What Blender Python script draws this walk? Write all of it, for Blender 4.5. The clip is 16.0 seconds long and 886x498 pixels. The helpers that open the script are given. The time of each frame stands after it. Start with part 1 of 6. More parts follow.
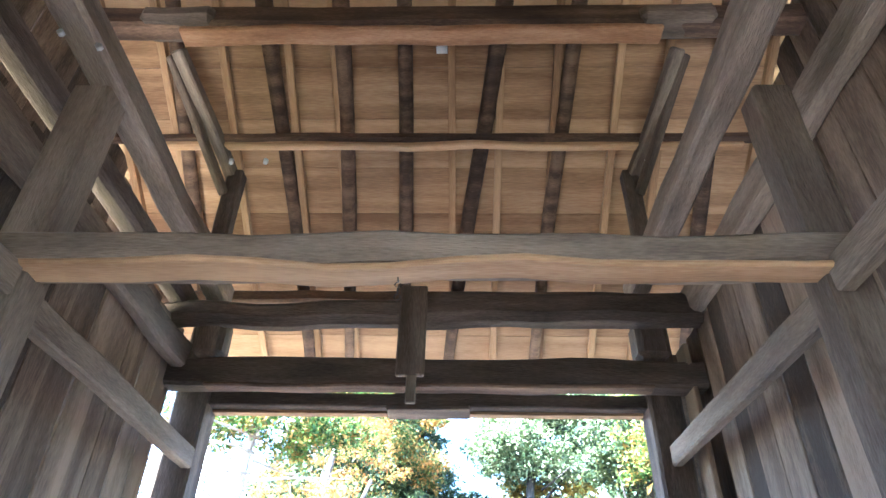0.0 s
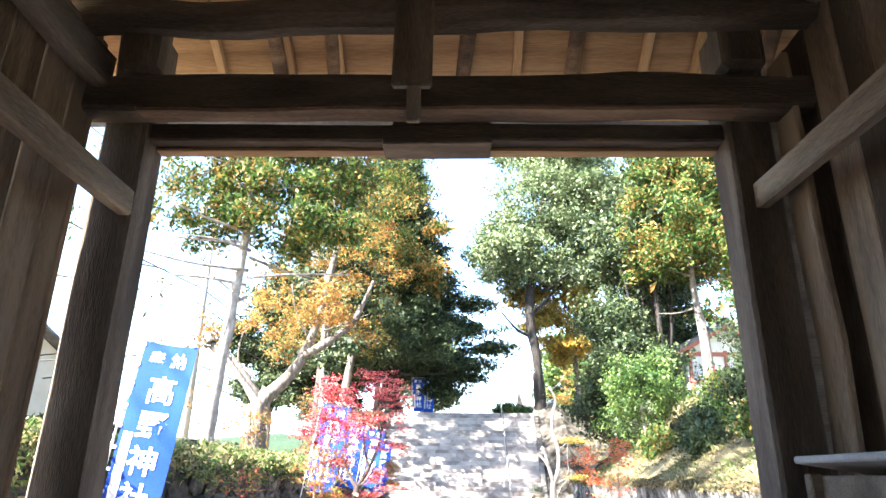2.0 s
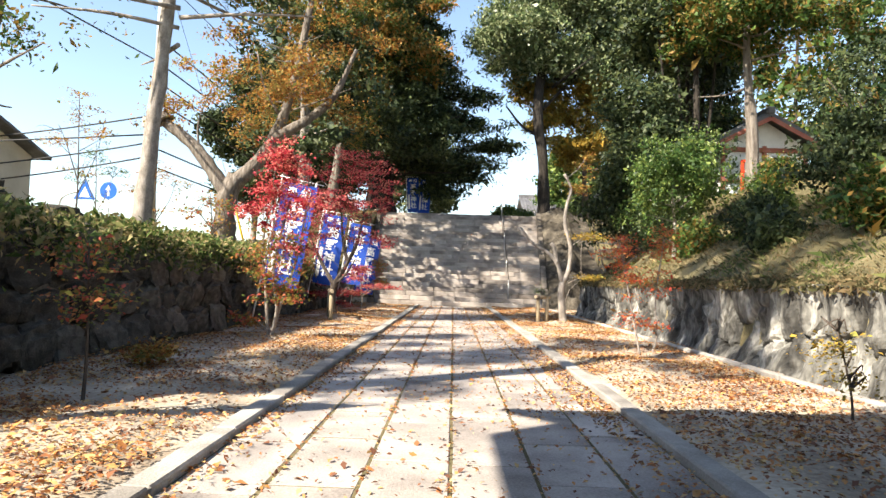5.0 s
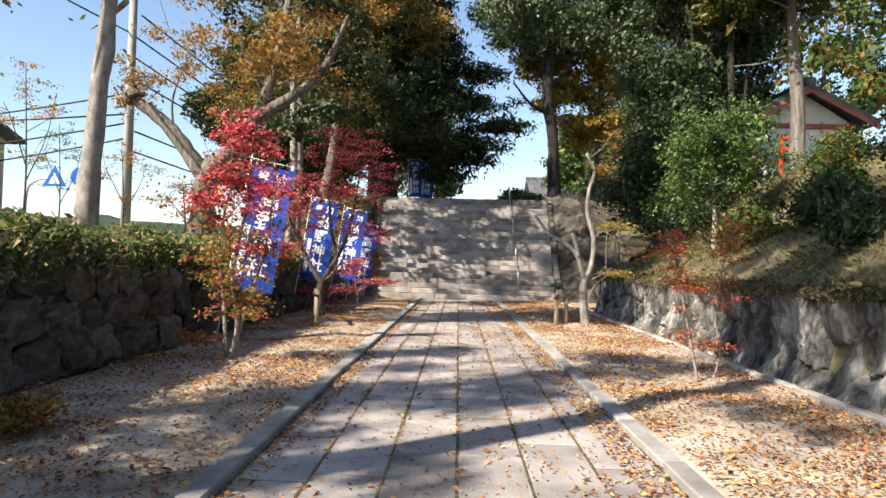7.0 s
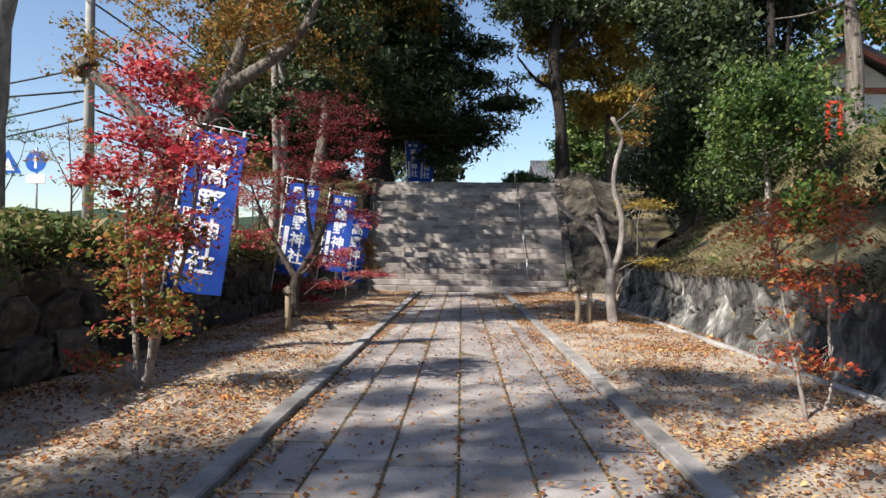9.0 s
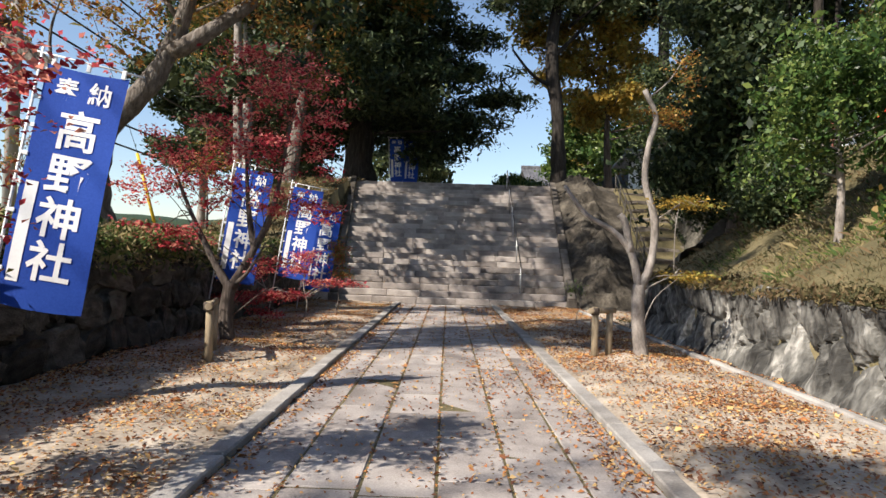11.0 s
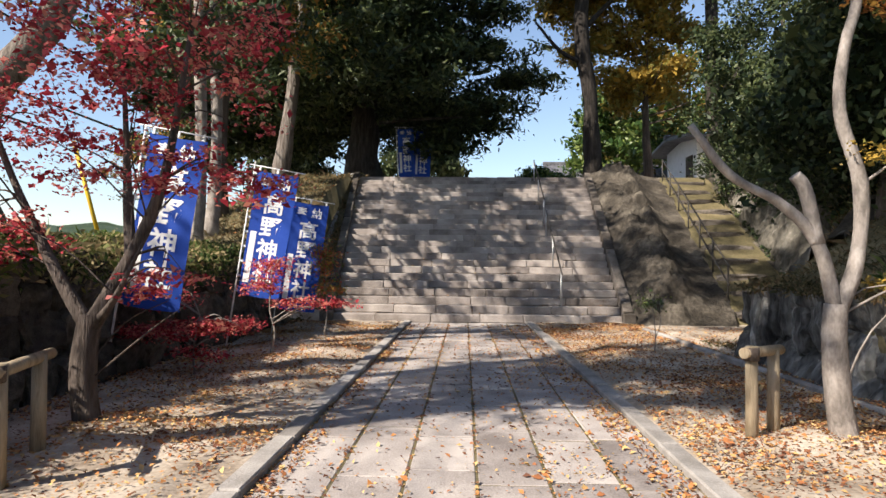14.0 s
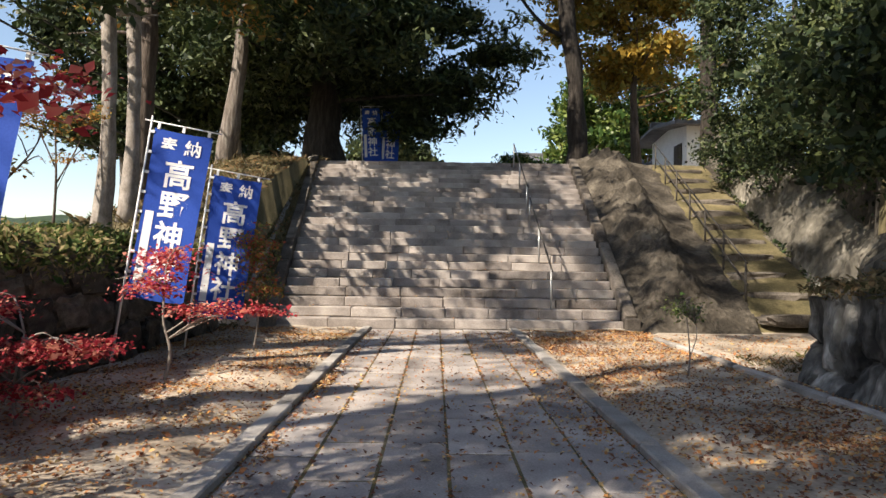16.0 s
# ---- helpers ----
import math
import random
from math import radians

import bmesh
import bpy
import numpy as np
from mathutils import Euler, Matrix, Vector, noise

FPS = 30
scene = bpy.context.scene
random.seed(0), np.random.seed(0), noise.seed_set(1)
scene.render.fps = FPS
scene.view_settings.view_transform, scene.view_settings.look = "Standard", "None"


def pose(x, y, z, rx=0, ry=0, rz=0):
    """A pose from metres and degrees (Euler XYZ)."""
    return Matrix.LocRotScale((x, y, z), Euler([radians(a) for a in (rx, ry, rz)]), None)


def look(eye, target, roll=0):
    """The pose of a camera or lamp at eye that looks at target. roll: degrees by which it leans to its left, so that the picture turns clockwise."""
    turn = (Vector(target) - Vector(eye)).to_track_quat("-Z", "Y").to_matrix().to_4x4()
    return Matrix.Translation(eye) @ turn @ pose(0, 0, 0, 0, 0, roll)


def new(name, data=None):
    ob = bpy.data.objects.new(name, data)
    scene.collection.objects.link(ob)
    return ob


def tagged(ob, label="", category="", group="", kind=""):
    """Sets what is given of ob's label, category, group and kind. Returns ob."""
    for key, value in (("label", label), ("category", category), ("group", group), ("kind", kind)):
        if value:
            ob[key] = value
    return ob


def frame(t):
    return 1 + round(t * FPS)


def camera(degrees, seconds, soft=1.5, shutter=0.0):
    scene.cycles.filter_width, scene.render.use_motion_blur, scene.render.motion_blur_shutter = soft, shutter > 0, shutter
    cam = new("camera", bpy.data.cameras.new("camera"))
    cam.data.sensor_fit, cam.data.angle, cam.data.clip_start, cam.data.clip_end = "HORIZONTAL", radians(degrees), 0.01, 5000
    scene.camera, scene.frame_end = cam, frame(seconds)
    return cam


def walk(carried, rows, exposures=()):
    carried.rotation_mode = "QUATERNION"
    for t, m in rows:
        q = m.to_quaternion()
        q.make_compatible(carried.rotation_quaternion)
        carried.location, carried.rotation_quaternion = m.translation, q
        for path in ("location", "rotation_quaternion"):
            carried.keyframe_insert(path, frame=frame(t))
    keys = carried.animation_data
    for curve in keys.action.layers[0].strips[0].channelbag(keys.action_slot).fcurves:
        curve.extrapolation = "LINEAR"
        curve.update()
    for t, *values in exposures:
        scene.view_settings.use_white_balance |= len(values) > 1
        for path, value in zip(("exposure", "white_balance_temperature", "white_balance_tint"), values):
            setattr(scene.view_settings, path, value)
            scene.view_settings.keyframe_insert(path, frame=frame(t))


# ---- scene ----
cam = camera(69.0, 16.0)
PATH = [
    (0, (0.025, 0.088, 1.216), (-0.024, 1.719, 2.372), 1.2),
    (0.5, (-0.056, 0.45, 1.224), (-0.105, 2.224, 2.145), 0.9),
    (1, (-0.145, 0.799, 1.262), (-0.187, 2.653, 2.012), 0.3),
    (1.5, (-0.091, 1.311, 1.266), (-0.134, 3.177, 1.984), 0.7),
    (2, (-0.107, 1.819, 1.235), (-0.152, 3.705, 1.899), 0.7),
    (2.5, (-0.155, 2.54, 1.264), (-0.194, 4.454, 1.841), 0.1),
    (3, (-0.05, 3.2, 1.187), (-0.09, 5.143, 1.658), 0.7),
    (3.2, (-0.03, 3.42, 1.19), (-0.062, 5.369, 1.639), -0.2),
    (3.5, (-0.029, 3.745, 1.161), (-0.063, 5.706, 1.552), 0.6),
    (4, (-0.023, 4.289, 1.113), (-0.059, 6.261, 1.447), 2.0),
    (4.5, (-0.075, 4.95, 1.069), (-0.125, 6.935, 1.301), 3.3),
    (5, (-0.019, 5.615, 1.035), (-0.054, 7.612, 1.135), 1.9),
    (5.2, (-0.045, 5.85, 1.074), (-0.086, 7.848, 1.158), 3.1),
    (7.5, (-0.012, 8.193, 1.358), (-0.062, 10.192, 1.394), 1.3),
    (8, (0.037, 8.644, 1.313), (-0.027, 10.642, 1.335), 1.7),
    (8.5, (0.035, 9.276, 1.289), (-0.028, 11.275, 1.308), 0.8),
    (9, (0.004, 10.082, 1.365), (-0.054, 12.081, 1.376), 0.6),
    (11.3, (0.023, 13.191, 1.363), (0.009, 15.19, 1.409), 2.0),
    (11.5, (-0.02, 13.47, 1.38), (-0.032, 15.469, 1.435), 1.8),
    (12, (-0.013, 14.179, 1.382), (-0.029, 16.178, 1.449), 1.5),
    (12.5, (-0.037, 14.847, 1.382), (-0.1, 16.845, 1.441), 1.7),
    (13, (-0.023, 15.504, 1.372), (-0.071, 17.503, 1.425), 1.6),
    (13.5, (-0.094, 16.183, 1.366), (-0.195, 18.18, 1.407), 2.1),
    (14, (-0.092, 16.851, 1.369), (-0.159, 18.849, 1.422), 0.5),
    (14.5, (-0.131, 17.537, 1.336), (-0.207, 19.534, 1.408), 1.8),
    (15, (-0.112, 18.187, 1.346), (-0.164, 20.185, 1.402), 0.3),
    (15.5, (-0.084, 18.826, 1.368), (-0.144, 20.824, 1.419), 2.1),
    (16, (-0.107, 19.528, 1.342), (-0.084, 21.527, 1.384), 0.8),
]
walk(cam, [(t, look(eye, target, roll)) for t, eye, target, roll in PATH],
     exposures=[(0, 5.0, 4900, 8), (0.5, 4.85, 4950, 8), (1, 4.4, 5250, 8), (1.5, 3.75, 5700, 8), (2, 3.35, 6000, 10), (2.6, 3.1, 6400, 10), (3, 2.75, 7000, 7), (3.5, 2.15, 7200, 7),
                (4, 1.95, 7100, 8), (5, 1.55, 7000, 9), (7.5, 0.95, 6500, 10), (9, 0.62, 6250, 11), (12, 0.7, 6650, 12), (14, 0.82, 6650, 13), (15, 0.92, 6750, 13), (16, 0.9, 7000, 12)])

# world and sun
world = bpy.data.worlds.new("sky")
scene.world = world
world.use_nodes = True
wn = world.node_tree
sky = wn.nodes.new("ShaderNodeTexSky")
sky.sky_type = "NISHITA"
sky.sun_disc = False
sky.sun_elevation = radians(40)
sky.sun_rotation = radians(232.3)
sky.air_density, sky.dust_density, sky.ozone_density = 1.0, 0.5, 1.0
wn.links.new(sky.outputs[0], wn.nodes["Background"].inputs[0])
wn.nodes["Background"].inputs[1].default_value = 0.115
sun_data = bpy.data.lights.new("sun", "SUN")
sun_data.energy, sun_data.angle, sun_data.color = 5.5, radians(0.6), (1.0, 0.93, 0.82)
sun = new("sun", sun_data)
ce = math.cos(radians(40))
sun.matrix_world = look((-0.791 * ce * 60, -0.612 * ce * 60, math.sin(radians(40)) * 60), (0, 0, 0))

rng = np.random.default_rng(7)
rnd = random.Random(11)


# ---- materials ----
def mat(name, cols, rough=0.8, scale=3.0, fine=40.0, bump=0.3, stretch=(1, 1, 1), metal=0.0, per_object=0.0,
        island=0.0, through_light=0.0, spec=0.3, relief=0.02):
    """Two scales of noise mixed over two to four colours, with bump; variation per object or per island."""
    m = bpy.data.materials.new(name)
    m.use_nodes = True
    nt = m.node_tree
    N, L = nt.nodes, nt.links
    b = N["Principled BSDF"]
    tc = N.new("ShaderNodeTexCoord")
    mp = N.new("ShaderNodeMapping")
    mp.inputs["Scale"].default_value = stretch
    L.new(tc.outputs["Object"], mp.inputs[0])
    vec = mp.outputs[0]
    oi = N.new("ShaderNodeObjectInfo")
    if per_object:
        add = N.new("ShaderNodeVectorMath")
        add.operation = "ADD"
        sc = N.new("ShaderNodeMath")
        sc.operation = "MULTIPLY"
        sc.inputs[1].default_value = 37.0
        L.new(oi.outputs["Random"], sc.inputs[0])
        L.new(vec, add.inputs[0])
        L.new(sc.outputs[0], add.inputs[1])
        vec = add.outputs[0]
    n1 = N.new("ShaderNodeTexNoise")
    n1.inputs["Scale"].default_value = scale
    n1.inputs["Detail"].default_value = 6
    n2 = N.new("ShaderNodeTexNoise")
    n2.inputs["Scale"].default_value = fine
    n2.inputs["Detail"].default_value = 4
    L.new(vec, n1.inputs["Vector"])
    L.new(vec, n2.inputs["Vector"])
    mix = N.new("ShaderNodeMath")
    mix.operation = "MULTIPLY_ADD"
    mix.inputs[1].default_value = 0.45
    L.new(n2.outputs[0], mix.inputs[0])
    sub = N.new("ShaderNodeMath")
    sub.operation = "MULTIPLY_ADD"
    sub.inputs[1].default_value = 0.9
    sub.inputs[2].default_value = -0.17
    L.new(n1.outputs[0], sub.inputs[0])
    L.new(sub.outputs[0], mix.inputs[2])
    fac = mix.outputs[0]
    if island or per_object:
        src = oi.outputs["Random"]
        if island:
            ge = N.new("ShaderNodeNewGeometry")
            src = ge.outputs["Random Per Island"]
        w = island or per_object
        sh = N.new("ShaderNodeMath")
        sh.operation = "MULTIPLY_ADD"
        sh.inputs[1].default_value = w
        sh.inputs[2].default_value = -0.5 * w
        L.new(src, sh.inputs[0])
        ad = N.new("ShaderNodeMath")
        ad.operation = "ADD"
        L.new(fac, ad.inputs[0])
        L.new(sh.outputs[0], ad.inputs[1])
        fac = ad.outputs[0]
    r = N.new("ShaderNodeValToRGB")
    els = r.color_ramp.elements
    while len(els) < len(cols):
        els.new(0.5)
    for i, c in enumerate(cols):
        els[i].position = 0.25 + 0.5 * i / max(1, len(cols) - 1)
        els[i].color = (*c, 1)
    L.new(fac, r.inputs[0])
    L.new(r.outputs[0], b.inputs["Base Color"])
    b.inputs["Roughness"].default_value = rough
    b.inputs["Metallic"].default_value = metal
    b.inputs["Specular IOR Level"].default_value = spec
    if bump:
        bp = N.new("ShaderNodeBump")
        bp.inputs["Strength"].default_value = bump
        bp.inputs["Distance"].default_value = relief
        L.new(mix.outputs[0], bp.inputs["Height"])
        L.new(bp.outputs[0], b.inputs["Normal"])
    if through_light:
        tr = N.new("ShaderNodeBsdfTranslucent")
        L.new(r.outputs[0], tr.inputs[0])
        ms = N.new("ShaderNodeMixShader")
        ms.inputs[0].default_value = through_light
        L.new(b.outputs[0], ms.inputs[1])
        L.new(tr.outputs[0], ms.inputs[2])
        L.new(ms.outputs[0], N["Material Output"].inputs["Surface"])
    return m


def leafy(name, cols, through_light=0.35, rough=0.55):
    return mat(name, cols, rough=rough, scale=0.6, fine=6, bump=0, island=0.75, through_light=through_light)


M = {
    "old_wood": mat("old_wood", [(0.045, 0.034, 0.026), (0.105, 0.08, 0.06), (0.2, 0.155, 0.115)], 0.85, 1.2, 22, 0.8, (0.7, 5, 5), per_object=0.25, relief=0.03),
    "grey_wood": mat("grey_wood", [(0.08, 0.06, 0.043), (0.165, 0.13, 0.096), (0.28, 0.227, 0.17)], 0.85, 1.2, 22, 0.8, (0.7, 5, 5), per_object=0.25, relief=0.03),
    "weathered_wood": mat("weathered_wood", [(0.1, 0.075, 0.055), (0.22, 0.175, 0.13), (0.38, 0.31, 0.235)], 0.85, 1.2, 22, 0.9, (0.7, 6, 6), per_object=0.15, relief=0.03),
    "split_wood": mat("split_wood", [(0.16, 0.075, 0.035), (0.3, 0.16, 0.08), (0.45, 0.28, 0.16)], 0.8, 1.6, 24, 0.7, (0.7, 5, 5), relief=0.03),
    "plank_wood": mat("plank_wood", [(0.052, 0.037, 0.025), (0.15, 0.108, 0.074), (0.3, 0.225, 0.158)], 0.88, 1.1, 22, 0.7, (0.6, 5, 5), per_object=0.45, relief=0.03),
    "pale_wood": mat("pale_wood", [(0.19, 0.108, 0.052), (0.35, 0.215, 0.108), (0.52, 0.35, 0.19)], 0.7, 1.2, 24, 0.2, (0.4, 5, 5), per_object=0.35),
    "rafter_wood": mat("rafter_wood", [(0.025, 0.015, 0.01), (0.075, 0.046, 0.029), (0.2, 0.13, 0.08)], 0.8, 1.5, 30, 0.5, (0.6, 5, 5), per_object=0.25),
    "post_wood": mat("post_wood", [(0.16, 0.12, 0.07), (0.3, 0.24, 0.16), (0.4, 0.33, 0.24)], 0.85, 4, 40, 0.4, (4, 4, 0.4)),
    "granite": mat("granite", [(0.175, 0.152, 0.14), (0.325, 0.29, 0.268), (0.475, 0.43, 0.395)], 0.85, 2.2, 70, 0.45, per_object=0.24),
    "kerb_stone": mat("kerb_stone", [(0.17, 0.155, 0.14), (0.29, 0.27, 0.248), (0.42, 0.395, 0.365)], 0.88, 3, 70, 0.5, per_object=0.3),
    "step_stone": mat("step_stone", [(0.125, 0.107, 0.094), (0.29, 0.256, 0.233), (0.46, 0.415, 0.375)], 0.88, 1.8, 50, 0.6, per_object=0.2),
    "ground": mat("ground", [(0.15, 0.115, 0.082), (0.36, 0.3, 0.235), (0.55, 0.485, 0.4)], 0.95, 1.6, 26, 0.8),
    "bank": mat("bank", [(0.05, 0.045, 0.022), (0.12, 0.1, 0.05), (0.24, 0.195, 0.11)], 0.95, 1.1, 20, 0.9),
    "side_stone": mat("side_stone", [(0.04, 0.033, 0.027), (0.1, 0.086, 0.072), (0.22, 0.19, 0.16)], 0.92, 2.5, 25, 0.9, per_object=0.3, relief=0.04),
    "rock": mat("rock", [(0.012, 0.012, 0.009), (0.036, 0.034, 0.026), (0.11, 0.1, 0.085)], 0.92, 1.6, 14, 1.0, (1, 1, 0.6), relief=0.1),
    "outcrop": mat("outcrop", [(0.014, 0.012, 0.009), (0.058, 0.049, 0.038), (0.15, 0.13, 0.102)], 0.92, 1.6, 14, 1.0, (1, 1, 0.7), relief=0.1),
    "cliff": mat("cliff", [(0.022, 0.02, 0.016), (0.07, 0.064, 0.052), (0.15, 0.137, 0.112), (0.36, 0.33, 0.28)], 0.92, 1.3, 9, 1.0, (1, 1, 0.6), relief=0.09),
    "wall_stone": mat("wall_stone", [(0.03, 0.026, 0.02), (0.078, 0.067, 0.053), (0.17, 0.15, 0.122)], 0.9, 2, 18, 0.8, per_object=0.35, relief=0.06),
    "cement_wall": mat("cement_wall", [(0.012, 0.012, 0.012), (0.05, 0.048, 0.044), (0.17, 0.165, 0.15), (0.5, 0.48, 0.44)], 0.92, 1.5, 9, 1.0, (1, 1.5, 0.6), relief=0.08),
    "bark_grey": mat("bark_grey", [(0.06, 0.048, 0.04), (0.16, 0.135, 0.115), (0.28, 0.25, 0.22)], 0.9, 3, 14, 1.0, (4, 4, 0.6), relief=0.06),
    "bark_dark": mat("bark_dark", [(0.035, 0.028, 0.022), (0.09, 0.07, 0.058), (0.16, 0.13, 0.11)], 0.9, 3, 18, 0.9, (4, 4, 0.6), relief=0.06),
    # darker copy of bark_dark: the shade on silhouetted trunks put into the colour
    "bark_shaded": mat("bark_shaded", [(0.012, 0.01, 0.008), (0.03, 0.025, 0.021), (0.065, 0.055, 0.046)], 0.92, 3, 18, 0.9, (4, 4, 0.6), relief=0.06),
    "bark_pale": mat("bark_pale", [(0.1, 0.088, 0.075), (0.24, 0.21, 0.185), (0.38, 0.345, 0.31)], 0.85, 4, 25, 0.7, (2, 2, 1)),
    "leaf_cedar": leafy("leaf_cedar", [(0.028, 0.06, 0.013), (0.05, 0.1, 0.02), (0.08, 0.14, 0.028), (0.12, 0.165, 0.034), (0.25, 0.155, 0.04)], 0.35),
    "leaf_dark": leafy("leaf_dark", [(0.014, 0.026, 0.011), (0.03, 0.05, 0.02), (0.05, 0.074, 0.028), (0.09, 0.11, 0.04)], 0.2),
    "leaf_green": leafy("leaf_green", [(0.028, 0.06, 0.014), (0.05, 0.1, 0.022), (0.09, 0.15, 0.036), (0.18, 0.23, 0.06)], 0.3, 0.42),
    "leaf_glossy": leafy("leaf_glossy", [(0.05, 0.08, 0.032), (0.1, 0.14, 0.055), (0.17, 0.21, 0.09), (0.27, 0.3, 0.16)], 0.25, 0.4),
    "leaf_yellow": leafy("leaf_yellow", [(0.2, 0.14, 0.03), (0.38, 0.24, 0.04), (0.5, 0.32, 0.06), (0.3, 0.28, 0.07)]),
    "leaf_orange": leafy("leaf_orange", [(0.25, 0.1, 0.03), (0.42, 0.19, 0.045), (0.48, 0.3, 0.08), (0.2, 0.2, 0.06)], 0.45),
    "leaf_red": leafy("leaf_red", [(0.28, 0.025, 0.035), (0.52, 0.05, 0.075), (0.68, 0.13, 0.14), (0.72, 0.3, 0.22)], 0.5),
    "leaf_mixed": leafy("leaf_mixed", [(0.42, 0.09, 0.06), (0.45, 0.2, 0.06), (0.3, 0.24, 0.06), (0.15, 0.2, 0.05)], 0.45),
    "leaf_flame": leafy("leaf_flame", [(0.42, 0.06, 0.04), (0.58, 0.13, 0.055), (0.62, 0.22, 0.08), (0.4, 0.22, 0.07)], 0.5),
    "leaf_turning": leafy("leaf_turning", [(0.05, 0.08, 0.02), (0.1, 0.135, 0.035), (0.22, 0.17, 0.045), (0.4, 0.2, 0.05)], 0.45),
    "leaf_fallen": leafy("leaf_fallen", [(0.14, 0.06, 0.035), (0.34, 0.13, 0.048), (0.5, 0.22, 0.07), (0.55, 0.37, 0.16)], 0.1, 0.7),
    "grass_dry": leafy("grass_dry", [(0.06, 0.06, 0.024), (0.13, 0.11, 0.05), (0.24, 0.185, 0.095), (0.17, 0.115, 0.06)], 0.3, 0.8),
    "grass_green": leafy("grass_green", [(0.05, 0.09, 0.02), (0.11, 0.15, 0.04), (0.22, 0.22, 0.08), (0.33, 0.26, 0.13)], 0.3, 0.8),
    "cloth_blue": mat("cloth_blue", [(0.012, 0.045, 0.28), (0.02, 0.075, 0.42), (0.03, 0.1, 0.5)], 0.75, 1.2, 60, 0.1, through_light=0.3),
    "white": mat("white", [(0.7, 0.7, 0.7), (0.78, 0.78, 0.78), (0.84, 0.84, 0.84)], 0.6, 4, 40, 0.05),
    "sign_blue": mat("sign_blue", [(0.01, 0.09, 0.4), (0.015, 0.11, 0.46)], 0.4, 4, 40, 0.0),
    "steel": mat("steel", [(0.4, 0.4, 0.4), (0.55, 0.55, 0.55)], 0.4, 6, 60, 0.1, metal=0.8),
    "iron": mat("iron", [(0.05, 0.045, 0.04), (0.1, 0.09, 0.08)], 0.6, 8, 60, 0.2, metal=0.5),
    "concrete": mat("concrete", [(0.25, 0.24, 0.22), (0.36, 0.35, 0.33), (0.44, 0.43, 0.41)], 0.9, 2, 50, 0.2),
    "plaster": mat("plaster", [(0.5, 0.47, 0.4), (0.6, 0.57, 0.5), (0.68, 0.65, 0.58)], 0.9, 0.8, 30, 0.1),
    "roof_tile": mat("roof_tile", [(0.06, 0.06, 0.065), (0.12, 0.12, 0.13), (0.2, 0.2, 0.21)], 0.6, 2, 20, 0.3),
    "red_paint": mat("red_paint", [(0.5, 0.04, 0.015), (0.62, 0.06, 0.02)], 0.5, 3, 30, 0.1),
    "vermilion": mat("vermilion", [(0.27, 0.075, 0.05), (0.36, 0.12, 0.085), (0.44, 0.19, 0.14)], 0.6, 2, 20, 0.1),
    "yellow_plastic": mat("yellow_plastic", [(0.6, 0.38, 0.02), (0.7, 0.48, 0.04)], 0.4, 2, 20, 0.05),
    "cable": mat("cable", [(0.02, 0.02, 0.02), (0.04, 0.04, 0.04)], 0.6, 2, 20, 0.0),
    "glass_dark": mat("glass_dark", [(0.03, 0.035, 0.04), (0.05, 0.055, 0.06)], 0.1, 1, 10, 0.0, spec=0.6),
}


# ---- mesh helpers ----
def part(name, bm, material, parent=None, label="", matrix=None):
    me = bpy.data.meshes.new(name)
    bm.to_mesh(me)
    bm.free()
    return place(name, me, material, parent, label, matrix)


def place(name, me, material, parent=None, label="", matrix=None):
    if material and not me.materials:
        me.materials.append(material)
    ob = new(name, me)
    if parent:
        ob.parent = parent
    if matrix is not None:
        ob.matrix_basis = matrix
    return tagged(ob, label)


def thing(name, label, category, at=(0, 0, 0), group="", kind=""):
    ob = new(name)
    ob.location = at
    return tagged(ob, label, category, group, kind)


def smooth(ob):
    for p in ob.data.polygons:
        p.use_smooth = True
    return ob


def box_bm(sx, sy, sz, bevel=0.01, cuts=0, wob=0.0, seed=0):
    """A bevelled block, its length along x, with an uneven surface."""
    bm = bmesh.new()
    bmesh.ops.create_cube(bm, size=1)
    for v in bm.verts:
        v.co = Vector((v.co.x * sx, v.co.y * sy, v.co.z * sz))
    if cuts:
        es = [e for e in bm.edges if abs(e.verts[0].co.x - e.verts[1].co.x) > sx * 0.9]
        bmesh.ops.subdivide_edges(bm, edges=es, cuts=cuts, use_grid_fill=True)
    if wob:
        for v in bm.verts:
            k = v.co * 1.3 + Vector((seed * 3.7, 0, 0))
            v.co.y += wob * noise.noise(k + Vector((0, 9, 0)))
            v.co.z += wob * noise.noise(k)
            if not cuts:
                v.co.x += wob * noise.noise(k + Vector((5, 0, 0)))
    if bevel:
        es = [e for e in bm.edges if len(e.link_faces) == 2 and e.calc_face_angle(0) > 0.6]
        bmesh.ops.bevel(bm, geom=es, offset=bevel, segments=1, affect="EDGES")
    return bm


def along(p, q, roll=0.0):
    """A pose in the middle of p and q whose x axis runs from p to q, z as upright as it can be."""
    p, q = Vector(p), Vector(q)
    x = (q - p).normalized()
    up = Vector((0, 0, 1)) if abs(x.z) < 0.95 else Vector((0, 1, 0))
    y = up.cross(x).normalized()
    z = x.cross(y)
    m = Matrix((x, y, z)).transposed().to_4x4()
    return Matrix.Translation((p + q) / 2) @ m @ pose(0, 0, 0, roll)


def timber(name, p, q, w, h, material, parent, bevel=0.015, wob=0.012, label=""):
    n = (Vector(q) - Vector(p)).length
    bm = box_bm(n, w, h, bevel, max(2, int(n / 0.35)), wob, rnd.random() * 50)
    return part(name, bm, material, parent, label, along(p, q))


